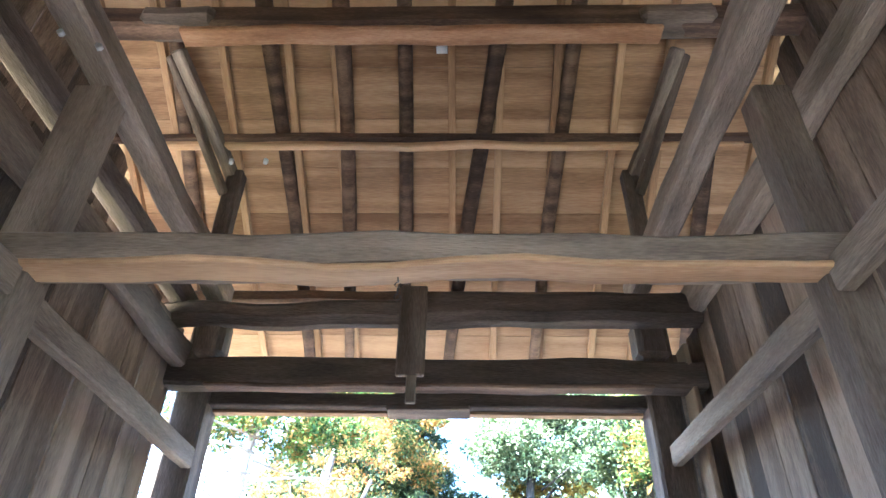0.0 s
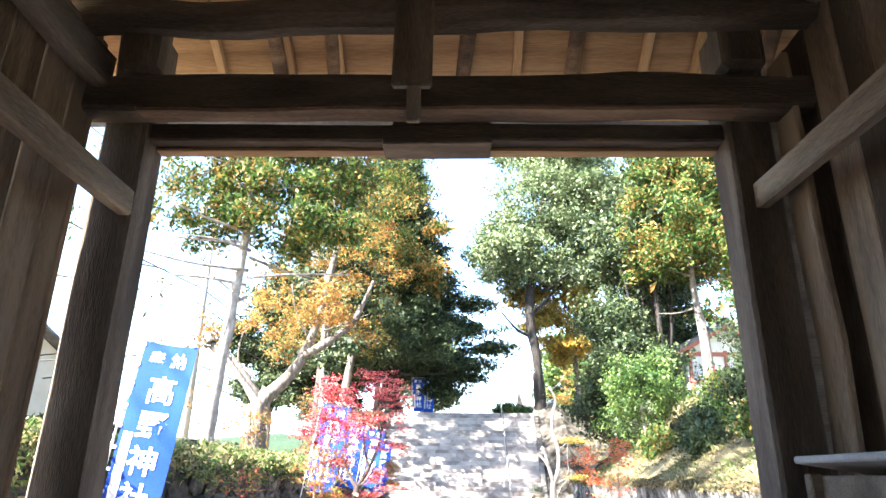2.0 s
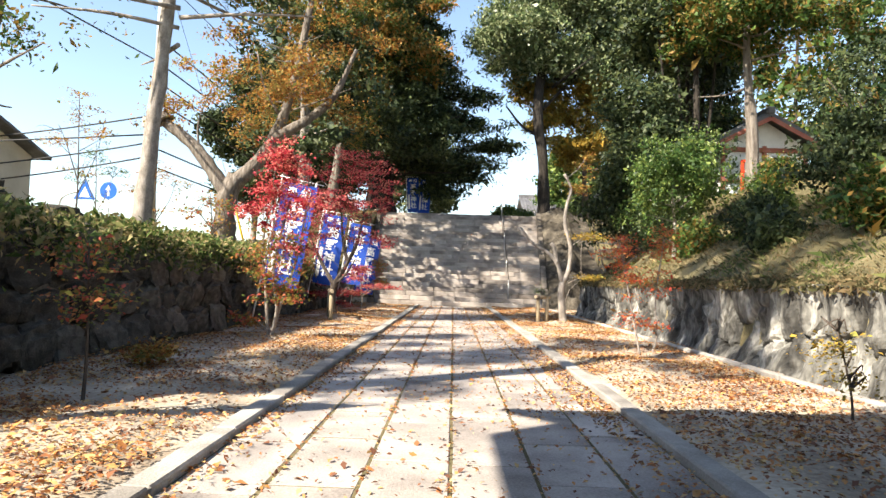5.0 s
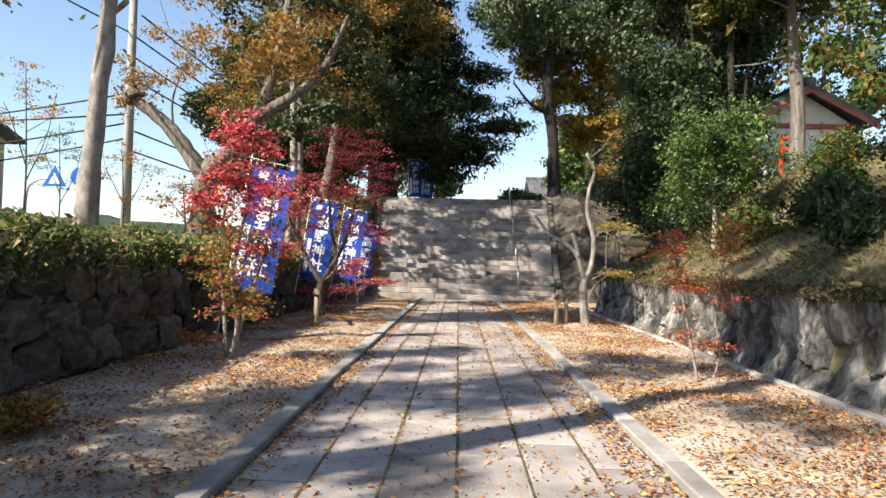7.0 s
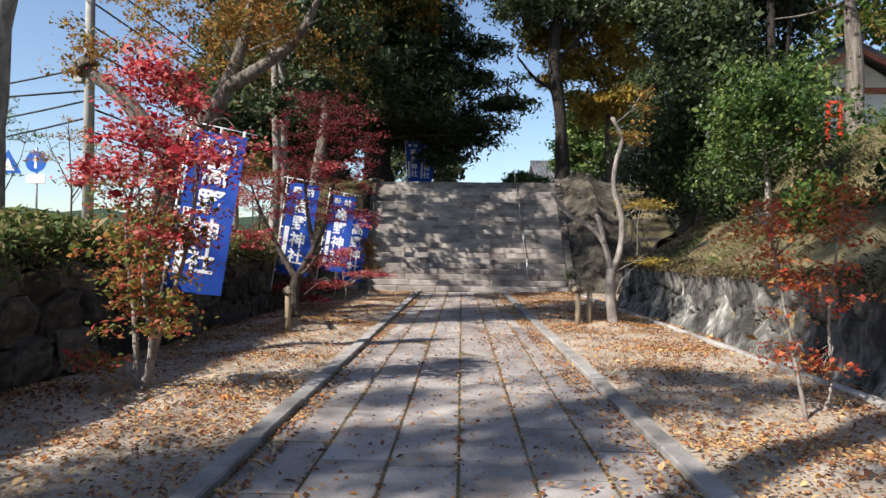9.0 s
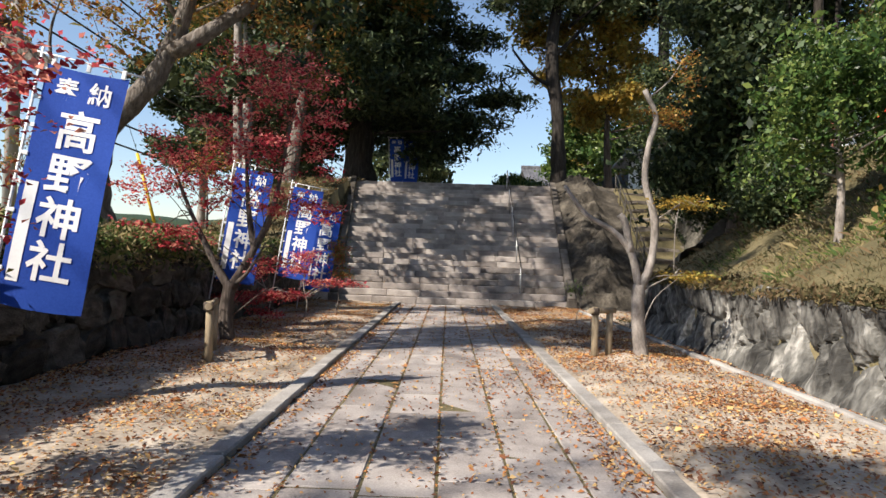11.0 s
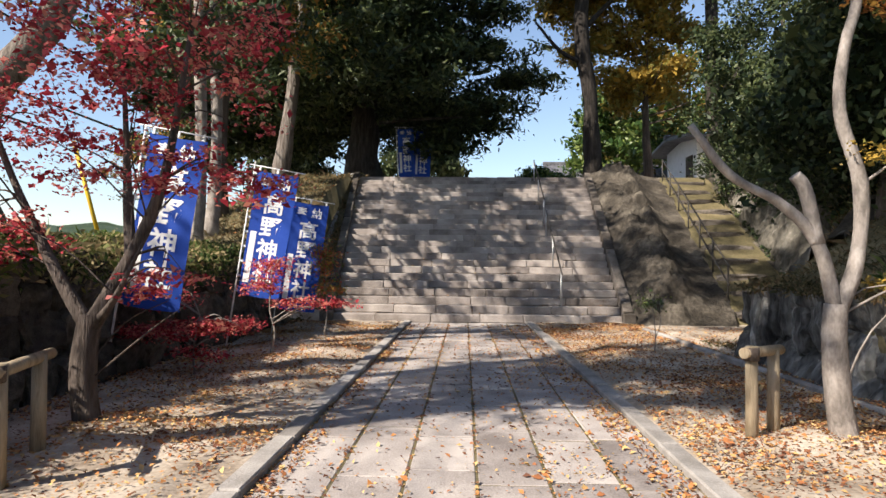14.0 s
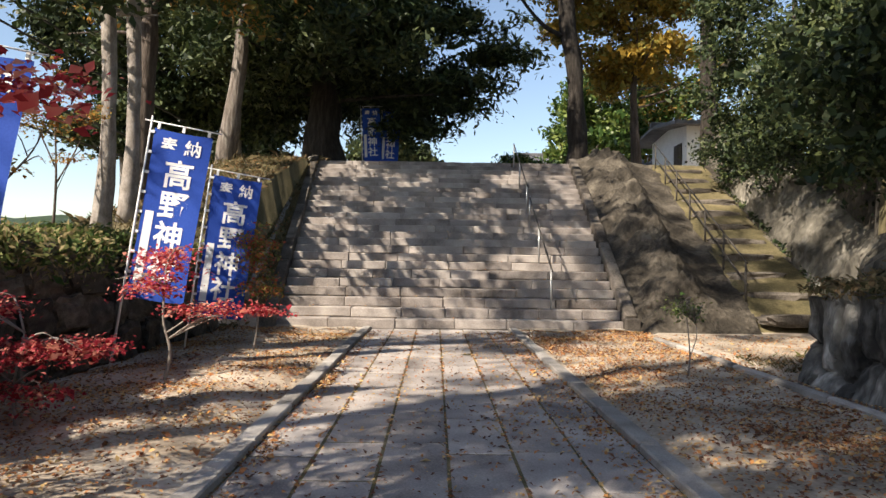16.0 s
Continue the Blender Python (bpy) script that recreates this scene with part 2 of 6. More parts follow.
def tube_bm(pts, radii, sides=10, wob=0.0, caps=True, seed=0.0):
    """A tapered tube through the points."""
    bm = bmesh.new()
    rings = []
    ref = Vector((0.3, 1, 0.2)).normalized()
    for i, p in enumerate(pts):
        p = Vector(p)
        d = (Vector(pts[min(i + 1, len(pts) - 1)]) - Vector(pts[max(i - 1, 0)])).normalized()
        u = d.cross(ref)
        if u.length < 0.1:
            u = d.cross(Vector((1, 0, 0)))
        u.normalize()
        w = d.cross(u)
        ring = []
        for k in range(sides):
            a = 2 * math.pi * k / sides
            o = u * math.cos(a) + w * math.sin(a)
            r = radii[i] * (1 + wob * noise.noise((p + o * radii[i]) * 2.5 + Vector((seed, 0, 0))))
            ring.append(bm.verts.new(p + o * r))
        rings.append(ring)
    for a, b in zip(rings, rings[1:]):
        for k in range(sides):
            bm.faces.new((a[k], a[(k + 1) % sides], b[(k + 1) % sides], b[k]))
    if caps:
        bm.faces.new(rings[0][::-1])
        bm.faces.new(rings[-1])
    for f in bm.faces:
        f.smooth = len(f.verts) == 4
    return bm


def spline(pts, steps=6):
    """A smooth line through the points (Catmull-Rom)."""
    P = [Vector(p) for p in pts]
    P = [P[0] * 2 - P[1]] + P + [P[-1] * 2 - P[-2]]
    out = []
    for i in range(1, len(P) - 2):
        a, b, c, d = P[i - 1:i + 3]
        for s in range(steps):
            t = s / steps
            out.append(0.5 * (2 * b + (c - a) * t + (2 * a - 5 * b + 4 * c - d) * t * t + (3 * b - a - 3 * c + d) * t ** 3))
    out.append(P[-2])
    return out


def quads(name, verts, material, parent=None, label=""):
    """One mesh of loose quads out of an array n x 4 x 3."""
    n = len(verts)
    me = bpy.data.meshes.new(name)
    me.vertices.add(n * 4)
    me.vertices.foreach_set("co", verts.reshape(-1).astype(np.float32))
    me.loops.add(n * 4)
    me.loops.foreach_set("vertex_index", np.arange(n * 4, dtype=np.int32))
    me.polygons.add(n)
    me.polygons.foreach_set("loop_start", np.arange(0, n * 4, 4, dtype=np.int32))
    me.update(calc_edges=True)
    return place(name, me, material, parent, label)


def leaves_at(centres, size, flat=0.0, long=1.6, spread=0.35):
    """Leaf-shaped quads, bent along the rib, at the centres. flat: how level they lie (0 to 1)."""
    n = len(centres)
    nrm = rng.normal(size=(n, 3))
    nrm[:, 2] = nrm[:, 2] * (1 - flat) + flat * 3.0
    nrm /= np.linalg.norm(nrm, axis=1, keepdims=True)
    t = np.cross(nrm, rng.normal(size=(n, 3)))
    t /= np.linalg.norm(t, axis=1, keepdims=True) + 1e-9
    b = np.cross(nrm, t)
    s = size * rng.lognormal(0, spread, (n, 1))
    v = np.empty((n, 4, 3))
    v[:, 0] = centres - t * s * long * 0.5
    v[:, 1] = centres + b * s * 0.42 + nrm * s * 0.12 + t * s * 0.1
    v[:, 2] = centres + t * s * long * 0.5 - nrm * s * 0.15
    v[:, 3] = centres - b * s * 0.42 + nrm * s * 0.12 + t * s * 0.1
    return v


def crown_points(blobs, n, clumps, clump_size, shell=0.55, droop=0.0):
    """Points in clumps spread through ellipsoids ((x, y, z), (rx, ry, rz), share)."""
    share = np.array([b[2] for b in blobs], float)
    share /= share.sum()
    out = []
    for (c, r, _), sh in zip(blobs, share):
        k = max(3, int(clumps * sh))
        d = rng.normal(size=(k, 3))
        d /= np.linalg.norm(d, axis=1, keepdims=True)
        rad = (shell + (1 - shell) * rng.random((k, 1)) ** 0.6) * rng.uniform(0.8, 1.12, (k, 1))
        cc = np.array(c) + d * rad * np.array(r)
        m = max(1, int(n * sh / k))
        e = rng.normal(size=(k, m, 3)) * np.array(clump_size)
        if droop:
            e[..., 2] -= droop * (e[..., 0] ** 2 + e[..., 1] ** 2)
        out.append((cc[:, None] + e).reshape(-1, 3))
    return np.concatenate(out)


def rock_bm(sx, sy, sz, seed, sub=3, rough=0.35, square=0.55):
    bm = bmesh.new()
    bmesh.ops.create_icosphere(bm, subdivisions=sub, radius=1)
    o = Vector((seed * 7.1, seed * 3.3, 0))
    for v in bm.verts:
        d = v.co.normalized()
        k = 1 + rough * noise.noise(d * 1.3 + o) + rough * 0.5 * noise.noise(d * 3.1 + o)
        q = Vector([math.copysign(abs(c) ** square, c) for c in d]) * k
        v.co = Vector((q.x * sx, q.y * sy, q.z * sz))
    for f in bm.faces:
        f.smooth = sub > 3
    return bm


# ---- terrain ----
STAIR_Y, RUN, RISE, STEPS = 32.5, 0.4, 0.195, 25
TOP_Y, TOP_Z = STAIR_Y + RUN * (STEPS - 1), RISE * STEPS


def stair_edges(y):
    """West and east edge of the steps at y: the flight widens upwards."""
    t = min(1.0, max(0.0, (y - STAIR_Y) / (TOP_Y - STAIR_Y)))
    return -3.3 - 0.95 * t, 3.72 + 0.85 * t


def ease(a, b, v):
    t = min(1.0, max(0.0, (v - a) / (b - a)))
    return t * t * (3 - 2 * t)


def side_path(y):
    """The middle and the height of the side steps at y."""
    t = min(1.0, max(0.0, (y - 31.8) / 10.2))
    return 7.1 + 1.15 * t, 0.04 + 4.85 * t


def height(x, y):
    ramp = TOP_Z * min(1.0, max(0.0, (y - STAIR_Y) / (TOP_Y - STAIR_Y)))
    lump = 0.12 * noise.noise(Vector((x * 0.7, y * 0.7, 0))) + 0.05 * noise.noise(Vector((x * 2.3, y * 2.3, 4)))
    near = ease(5.5, 7.4, y)
    st_l, st_r = stair_edges(y)
    if x <= -4.5:
        z = 1.55 + lump * 0.6
        z += (TOP_Z - 1.6) * ease(29.5, 42.5, y) * ease(-9.8, -6.6, x)
        z *= near
        return z
    if x < st_l:
        return max(0.02 * lump, ramp + 0.1 * ease(STAIR_Y, STAIR_Y + 2, y) + lump * 0.6 * ease(STAIR_Y, STAIR_Y + 2, y) if y > STAIR_Y else 0.02 * lump)
    if x <= st_r:
        if y > TOP_Y + 0.1:
            return TOP_Z - 0.005
        return -0.03 if y < STAIR_Y + 0.3 else ramp - 0.5
    if x <= max(4.25, st_r + 0.1):
        return 0.02 * lump if y < STAIR_Y else ramp - 0.3
    z = 1.15 + min(x - 4.25, 2.5) * 0.62 + 1.0 * max(0.0, min(x - 6.75, 1.15)) + 0.05 * max(0.0, min(x - 8.5, 12)) + lump * 1.6
    z *= near
    if 26.6 < y < STAIR_Y and x < min(5.3 + (y - 26.6) * 0.6, 8.6) + 0.2 * noise.noise(Vector((y, 3, 0))):
        return 0.03 + 0.03 * lump
    if y > 26.6:
        cx, cz = side_path(y)
        if y > STAIR_Y and x < cx - 0.9:
            return min(ramp, cz) - 0.4
        w = 1 - ease(1.6, 2.0, abs(x - cx))
        z += 0.5 * noise.noise(Vector((x * 1.6, y * 1.6, 9)))
        if y > 31.8:
            z = max(z, cz + 0.5)
            z = z * (1 - w) + cz * w
        z = z * (1 - ease(40.5, 43, y)) + TOP_Z * ease(40.5, 43, y)
    return z


def grid_line(marks):
    out = []
    for a, b, n in marks:
        out += [a + (b - a) * i / n for i in range(n)]
    return out + [marks[-1][1]]


xs = grid_line([(-900, -60, 6), (-60, -15, 10), (-15, -4.52, 26), (-4.52, -4.46, 1), (-4.46, -3.3, 14), (-3.3, 3.75, 6), (3.75, 4.2, 6), (4.2, 4.27, 1),
                (4.27, 10, 44), (10, 25, 14), (25, 60, 6), (60, 900, 6)])
ys = grid_line([(-900, -40, 6), (-40, 4, 6), (4, 8, 8), (8, 26, 36), (26, 46, 66), (46, 70, 8), (70, 120, 5), (120, 900, 5)])
nx, ny = len(xs), len(ys)
me = bpy.data.meshes.new("ground")
me.from_pydata([(x, y, height(x, y)) for y in ys for x in xs], [],
               [(j * nx + i, j * nx + i + 1, (j + 1) * nx + i + 1, (j + 1) * nx + i) for j in range(ny - 1) for i in range(nx - 1)])
me.materials.append(M["ground"])
me.materials.append(M["bank"])
me.materials.append(M["outcrop"])
for p in me.polygons:
    c = p.center
    p.material_index = 0 if (-4.5 < c.x < 4.22 and c.y < 33) or (4 < c.x < min(4.6 + (c.y - 26.6) * 0.55, 7.8) and 26.8 < c.y < 32.5) or (stair_edges(c.y)[0] < c.x < stair_edges(c.y)[1]) or c.y > 45 else 1
    if p.material_index == 1 and c.y > 26.3 and 3.7 < c.x < 10 and c.y < 44 and abs(c.x - side_path(c.y)[0]) > 0.9:
        p.material_index = 2
    p.use_smooth = True
tagged(new("ground", me), "sandy trodden ground with grassy banks and fallen leaves", "ground", kind="structure")

# verges between the path kerbs and the walls: a finer, uneven surface
for side, (x0, x1) in (("verge_west", (-4.2, -1.54)), ("verge_east", (1.54, 4.0))):
    n, m_ = 22, 200
    vs, fs = [], []
    for j in range(m_ + 1):
        y = 6.5 + (STAIR_Y + 0.05 - 6.5) * j / m_
        for i in range(n + 1):
            x = x0 + (x1 - x0) * i / n
            e = min(1, i / 3, (n - i) / 3)
            z = 0.02 + e * (0.03 + 0.06 * noise.noise(Vector((x * 1.1, y * 1.1, 2))) + 0.02 * noise.noise(Vector((x * 5, y * 5, 7))))
            for tx, ty in ((2.75, 21.8), (-3.0, 21.8)):
                z += 0.1 * math.exp(-((x - tx) ** 2 + (y - ty) ** 2) / 0.25)
            vs.append((x, y, z))
    for j in range(m_):
        for i in range(n):
            a = j * (n + 1) + i
            fs.append((a, a + 1, a + n + 2, a + n + 1))
    me = bpy.data.meshes.new(side)
    me.from_pydata(vs, [], fs)
    ob = smooth(place(side, me, M["ground"]))
    tagged(ob, "pale sandy verge strewn with dry orange leaves", "ground", kind="structure")

# bed under the slabs
part_bed = part("path_bed", box_bm(2.8, 29, 0.1, 0), M["bank"], None, "dark earth in the joints of the paved path", Matrix.Translation((0, 18.0, -0.055)))
tagged(part_bed, category="path", kind="structure")

# ---- shrine gate ----
gate = thing("shrine_gate", "old weathered timber gate with plank walls and open roof", "gate")
W0, W1 = -2.78, 2.36


def gate_post(x, y, w, top, material="old_wood"):
    timber("post", (x, y, -0.02), (x, y, top), w, w, M[material], gate, 0.025, 0.012)
    part("post_base", box_bm(w + 0.14, w + 0.14, 0.1, 0.02, 0, 0.01, x), M["wall_stone"], gate, "grey stone post base", Matrix.Translation((x, y, 0.04)))


# roof: slope 0.6, ridge at y = 3
RY, RZ, RX0, RX1 = 3.0, 7.33, -3.9, 3.5


def roof_z(y):
    return RZ - 0.6 * abs(y - RY)


gate_post(-2.56, 6.1, 0.32, 4.5)
gate_post(1.99, 6.1, 0.32, 4.5)
gate_post(-2.27, 2.86, 0.24, 4.36, "grey_wood")
gate_post(1.93, 2.86, 0.23, 4.36, "grey_wood")
gate_post(-2.56, -0.5, 0.32, 4.5)
gate_post(1.99, -0.5, 0.32, 4.5)
# door heads and lintels, front and back
for y, s in ((6.1, 1), (-0.5, -1)):
    timber("door_head", (-2.4, y, 3.62), (1.83, y, 3.62), 0.2, 0.14, M["old_wood"], gate)
    timber("door_head_strip", (-2.38, y + 0.06 * s, 3.535), (1.81, y + 0.06 * s, 3.535), 0.1, 0.03, M["pale_wood"], gate, 0.004, 0.004, "pale new strip under the door head")
    timber("lintel", (-2.95, y - 0.28 * s, 3.79), (2.45, y - 0.28 * s, 3.79), 0.24, 0.28, M["old_wood"], gate, 0.03, 0.03)
    timber("log_beam", (-2.95, y - 0.5 * s, 4.3), (-0.3, y - 0.5 * s, 4.34), 0.22, 0.24, M["old_wood"], gate, 0.07, 0.05)
    timber("log_beam", (-0.42, y - 0.55 * s, 4.34), (2.4, y - 0.55 * s, 4.38), 0.28, 0.33, M["old_wood"], gate, 0.07, 0.06)
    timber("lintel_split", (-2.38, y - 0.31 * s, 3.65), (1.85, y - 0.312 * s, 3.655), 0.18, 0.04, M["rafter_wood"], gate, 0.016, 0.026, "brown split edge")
    for x in (-2.4, 1.88):
        timber("strut", (x, y - 0.36 * s, 3.92), (x, y - 0.36 * s, 4.5), 0.3, 0.24, M["old_wood"], gate, 0.05, 0.03)
# tie beam in the middle
timber("tie_beam", (-2.42, 2.8, 3.075), (2.08, 2.8, 3.095), 0.22, 0.2, M["grey_wood"], gate, 0.035, 0.04, "weathered grey tie beam with a pale split underside")
timber("tie_beam_split", (-2.3, 2.772, 2.976), (2.0, 2.767, 2.99), 0.18, 0.038, M["pale_wood"], gate, 0.012, 0.045, "pale split edge")
# rails along the sides, long beams over the middle posts, plates on the plank walls
for a, b in (((-2.27, 2.95, 2.9), (-2.44, 5.95, 3.02)), ((1.94, 2.95, 2.95), (1.99, 5.95, 3.09)), ((-2.44, -0.34, 3.0), (-2.2, 2.75, 2.9)), ((1.99, -0.34, 3.05), (1.87, 2.75, 2.95))):
    timber("side_rail", a, b, 0.1, 0.19, M["grey_wood"], gate, 0.015, 0.01)
for a, b in (((-2.1, -0.6, 4.47), (-2.43, 5.85, 4.66)), ((1.7, -0.6, 4.47), (1.84, 5.85, 4.72))):
    timber("side_beam", a, b, 0.22, 0.24, M["weathered_wood"], gate, 0.03, 0.04, "long weathered grey-brown beam with pale splits")
timber("wall_plate", (-2.64, -0.6, 3.92), (-2.66, 5.75, 3.95), 0.15, 0.28, M["grey_wood"], gate, 0.03, 0.04)
timber("wall_plate", (2.25, -0.6, 4.36), (2.27, 5.75, 4.42), 0.15, 0.3, M["weathered_wood"], gate, 0.04, 0.06)
timber("upper_plate", (-2.72, -0.6, 4.5), (-2.74, 5.8, 4.52), 0.2, 0.22, M["old_wood"], gate, 0.04, 0.03)
# struts between the long beams and the roof purlins
for x, lean in ((-2.3, 0.42), (1.78, -0.34)):
    for sy in (1, -1):
        q = Vector((x - lean, RY + sy * 1.05, roof_z(RY + 1.05) - 0.3))
        timber("roof_strut", (x, RY + sy * 2.2, 5.62), q, 0.12, 0.13, M["weathered_wood"], gate, 0.02, 0.02, "pale weathered strut under the roof")
        timber("roof_strut", (x - 0.12 * lean, RY + sy * 2.05, 5.4), q + Vector((-0.25 * lean, 0.08 * sy, 0)), 0.08, 0.1, M["old_wood"], gate, 0.015, 0.015)
        timber("king_post", (x, RY + sy * 2.12, 4.6), (x, RY + sy * 2.12, 5.75), 0.16, 0.16, M["old_wood"], gate, 0.02, 0.02)
        timber("corbel", (x - 0.75 * lean - 0.35, RY + sy * 0.8, 6.46), (x - 0.75 * lean + 0.35, RY + sy * 0.8, 6.46), 0.32, 0.2, M["old_wood"], gate, 0.05, 0.03)
# plank walls
for x in (W0, W1):
    y = -0.4
    last = 5.87 if x < 0 else 6.05
    while y < last - 0.05:
        w = min(rnd.uniform(0.22, 0.36), last - y)
        timber("plank", (x + rnd.uniform(-0.012, 0.012), y + w / 2, 0.0), (x + rnd.uniform(-0.012, 0.012), y + w / 2, 4.3 + rnd.uniform(-0.03, 0.03)),
               0.035, w - 0.008, M["plank_wood"], gate, 0.006, 0.004)
        y += w
timber("rough_board", (2.22, 5.85, 0.0), (2.2, 5.82, 4.1), 0.05, 0.24, M["plank_wood"], gate, 0.01, 0.03)
part("filler_board", box_bm(0.3, 0.05, 4.2, 0.008), M["plank_wood"], gate, "", Matrix.Translation((2.29, 6.14, 2.08)))
# unseen board wall added at the back to block sun; its gap admits some light
for k in [*range(8), *range(10, 18)]:
    x = -2.65 + 0.28 * k
    timber("plank", (x, -0.75, 0.0), (x, -0.75, 4.96), 0.278, 0.035, M["plank_wood"], gate, 0.006, 0.004)
# boards added at both roof ends to keep the sun out of the gate
for x in (RX0 + 0.3, RX1 - 0.3):
    for k in range(27):
        y = -1.1 + 0.31 * k
        timber("gable_board", (x, y, 4.1), (x, y, max(4.3, roof_z(y) - 0.05)), 0.03, 0.305, M["plank_wood"], gate, 0.005, 0.003)
for y, w in ((3.82, 0.26), (4.82, 0.12), (6.4, 0.16), (RY, 0.3), (1.96, 0.3), (1.04, 0.14), (-0.4, 0.14)):
    if y in (3.82, 4.82):
        timber("purlin_face", (-2.6 if y < 4 else -3.2, y + 0.03, roof_z(y) - 0.235 - w), (1.9 if y < 4 else 2.9, y + 0.03, roof_z(y) - 0.235 - w), w * 0.75, 0.07, M["pale_wood" if y > 4 else "split_wood"], gate, 0.015, 0.025, "brown split underside of the purlin")
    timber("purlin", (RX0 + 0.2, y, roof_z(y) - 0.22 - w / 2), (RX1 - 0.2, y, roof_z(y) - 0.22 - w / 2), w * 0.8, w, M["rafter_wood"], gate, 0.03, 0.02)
for s in (1, -1):
    end = RY + s * 4.35
    for x, lean in ((-2.66, -0.4), (-1.86, 0.08), (-1.08, -0.2), (-0.5, -0.12), (0.54, -0.62), (1.2, -0.26), (2.6, 0.1)):
        pts = [(x + lean * t + 0.03 * math.sin(5 * t + x), RY + s * 4.3 * t, roof_z(RY + s * 4.3 * t) - 0.13) for t in (0, 0.2, 0.4, 0.6, 0.8, 1)]
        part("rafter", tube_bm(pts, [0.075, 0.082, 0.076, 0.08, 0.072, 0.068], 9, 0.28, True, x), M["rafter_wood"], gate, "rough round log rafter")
    for x in (-3.5, -2.95, -2.34, -1.68, -1.22, -0.05, 0.44, 1.0, 1.62, 2.1, 3.1):
        timber("square_rafter", (x, RY, RZ - 0.1), (x, end, roof_z(end) - 0.1), 0.075, 0.08, M["pale_wood"], gate, 0.006, 0.004)
    k = 0
    y = 0.0
    while y < 4.5:
        w = 0.45
        ya, yb = RY + s * y, RY + s * (y + w)
        m = along((RX0, (ya + yb) / 2, (roof_z(ya) + roof_z(yb)) / 2 - 0.03), (RX1, (ya + yb) / 2, (roof_z(ya) + roof_z(yb)) / 2 - 0.03)) @ pose(0, 0, 0, -s * math.degrees(math.atan(0.6)))
        part("roof_board", box_bm(RX1 - RX0, w * 1.166 - 0.003, 0.02, 0.002, 0), M["pale_wood"], gate, "", m)
        y += w
    mid = RY + s * 2.3
    m = along((RX0 - 0.05, mid, roof_z(mid) + 0.05), (RX1 + 0.05, mid, roof_z(mid) + 0.05)) @ pose(0, 0, 0, -s * math.degrees(math.atan(0.6)))
    part("roof_cover", box_bm(RX1 - RX0 + 0.1, 5.4, 0.1, 0.02), M["roof_tile"], gate, "dark grey tiled roof covering", m)
part("ridge_cap", box_bm(RX1 - RX0 + 0.2, 0.34, 0.3, 0.06), M["roof_tile"], gate, "", Matrix.Translation(((RX0 + RX1) / 2, RY, RZ + 0.2)))
# hanging strut and the back of the name board
timber("hanging_board", (-0.4, 5.36, 3.58), (-0.4, 5.36, 4.5), 0.26, 0.07, M["grey_wood"], gate, 0.015, 0.01)
timber("hanging_tongue", (-0.39, 5.37, 3.33), (-0.39, 5.37, 3.6), 0.09, 0.05, M["grey_wood"], gate, 0.01, 0.004)
timber("name_board", (-0.62, 6.26, 3.79), (0.15, 6.26, 3.79), 0.06, 0.42, M["old_wood"], gate, 0.01, 0.004, "dark wooden name board seen from behind")
part("board_ledge", box_bm(0.8, 0.26, 0.05, 0.01, 2, 0.008), M["old_wood"], gate, "dark ledge carrying the name board", Matrix.Translation((-0.26, 6.1, 3.535)))
chain_bm = bmesh.new()
for k in range(5):
    mm = Matrix.Translation((-0.28, 2.8, 2.99 - 0.035 * k)) @ pose(0, 0, 0, 90, 0, 90 * (k % 2))
    bmesh.ops.create_circle(chain_bm, segments=8, radius=0.016, matrix=mm)
ring = bmesh.ops.extrude_edge_only(chain_bm, edges=chain_bm.edges[:])
bmesh.ops.translate(chain_bm, verts=[v for v in ring["geom"] if isinstance(v, bmesh.types.BMVert)], vec=(0.006, 0.006, 0))
part("chain", chain_bm, M["iron"], gate, "short iron chain hanging from the tie beam")
for p in ((-2.28, 4.86, 5.7), (-1.93, 4.86, 5.7), (1.9, 4.86, 5.7)):
    part("insulator", tube_bm([p, (p[0], p[1], p[2] - 0.05)], [0.025, 0.022], 8), M["white"], gate, "white porcelain insulator")
for p in ((-2.18, 2.72, 2.93), (1.9, 2.72, 2.97), (-2.12, 2.5, 4.38), (-2.3, 2.4, 4.38)):
    part("bolt", tube_bm([p, (p[0], p[1] - 0.03, p[2])], [0.022, 0.022], 6), M["steel"], gate, "steel bolt head")
part("paper_charm", box_bm(0.11, 0.16, 0.004, 0), M["white"], gate, "small white paper slip under the roof", Matrix.Translation((-0.15, 4.15, roof_z(4.15) - 0.06)) @ pose(0, 0, 0, -31))

box = thing("offering_cabinet", "low grey wooden cabinet with sloping board top inside the gate", "cabinet", (2.08, 5.2, 0))
part("body", box_bm(0.42, 0.95, 1.24, 0.015), M["grey_wood"], box, "", Matrix.Translation((0, 0, 0.64)))
part("top", box_bm(0.5, 1.05, 0.04, 0.01), M["concrete"], box, "pale grey sloping top board", pose(-0.02, 0, 1.31, 0, 8, 0))
for yy in (-0.4, 0.4):
    part("leg", box_bm(0.07, 0.07, 1.27, 0.01), M["grey_wood"], box, "", Matrix.Translation((-0.235, yy, 0.635)))

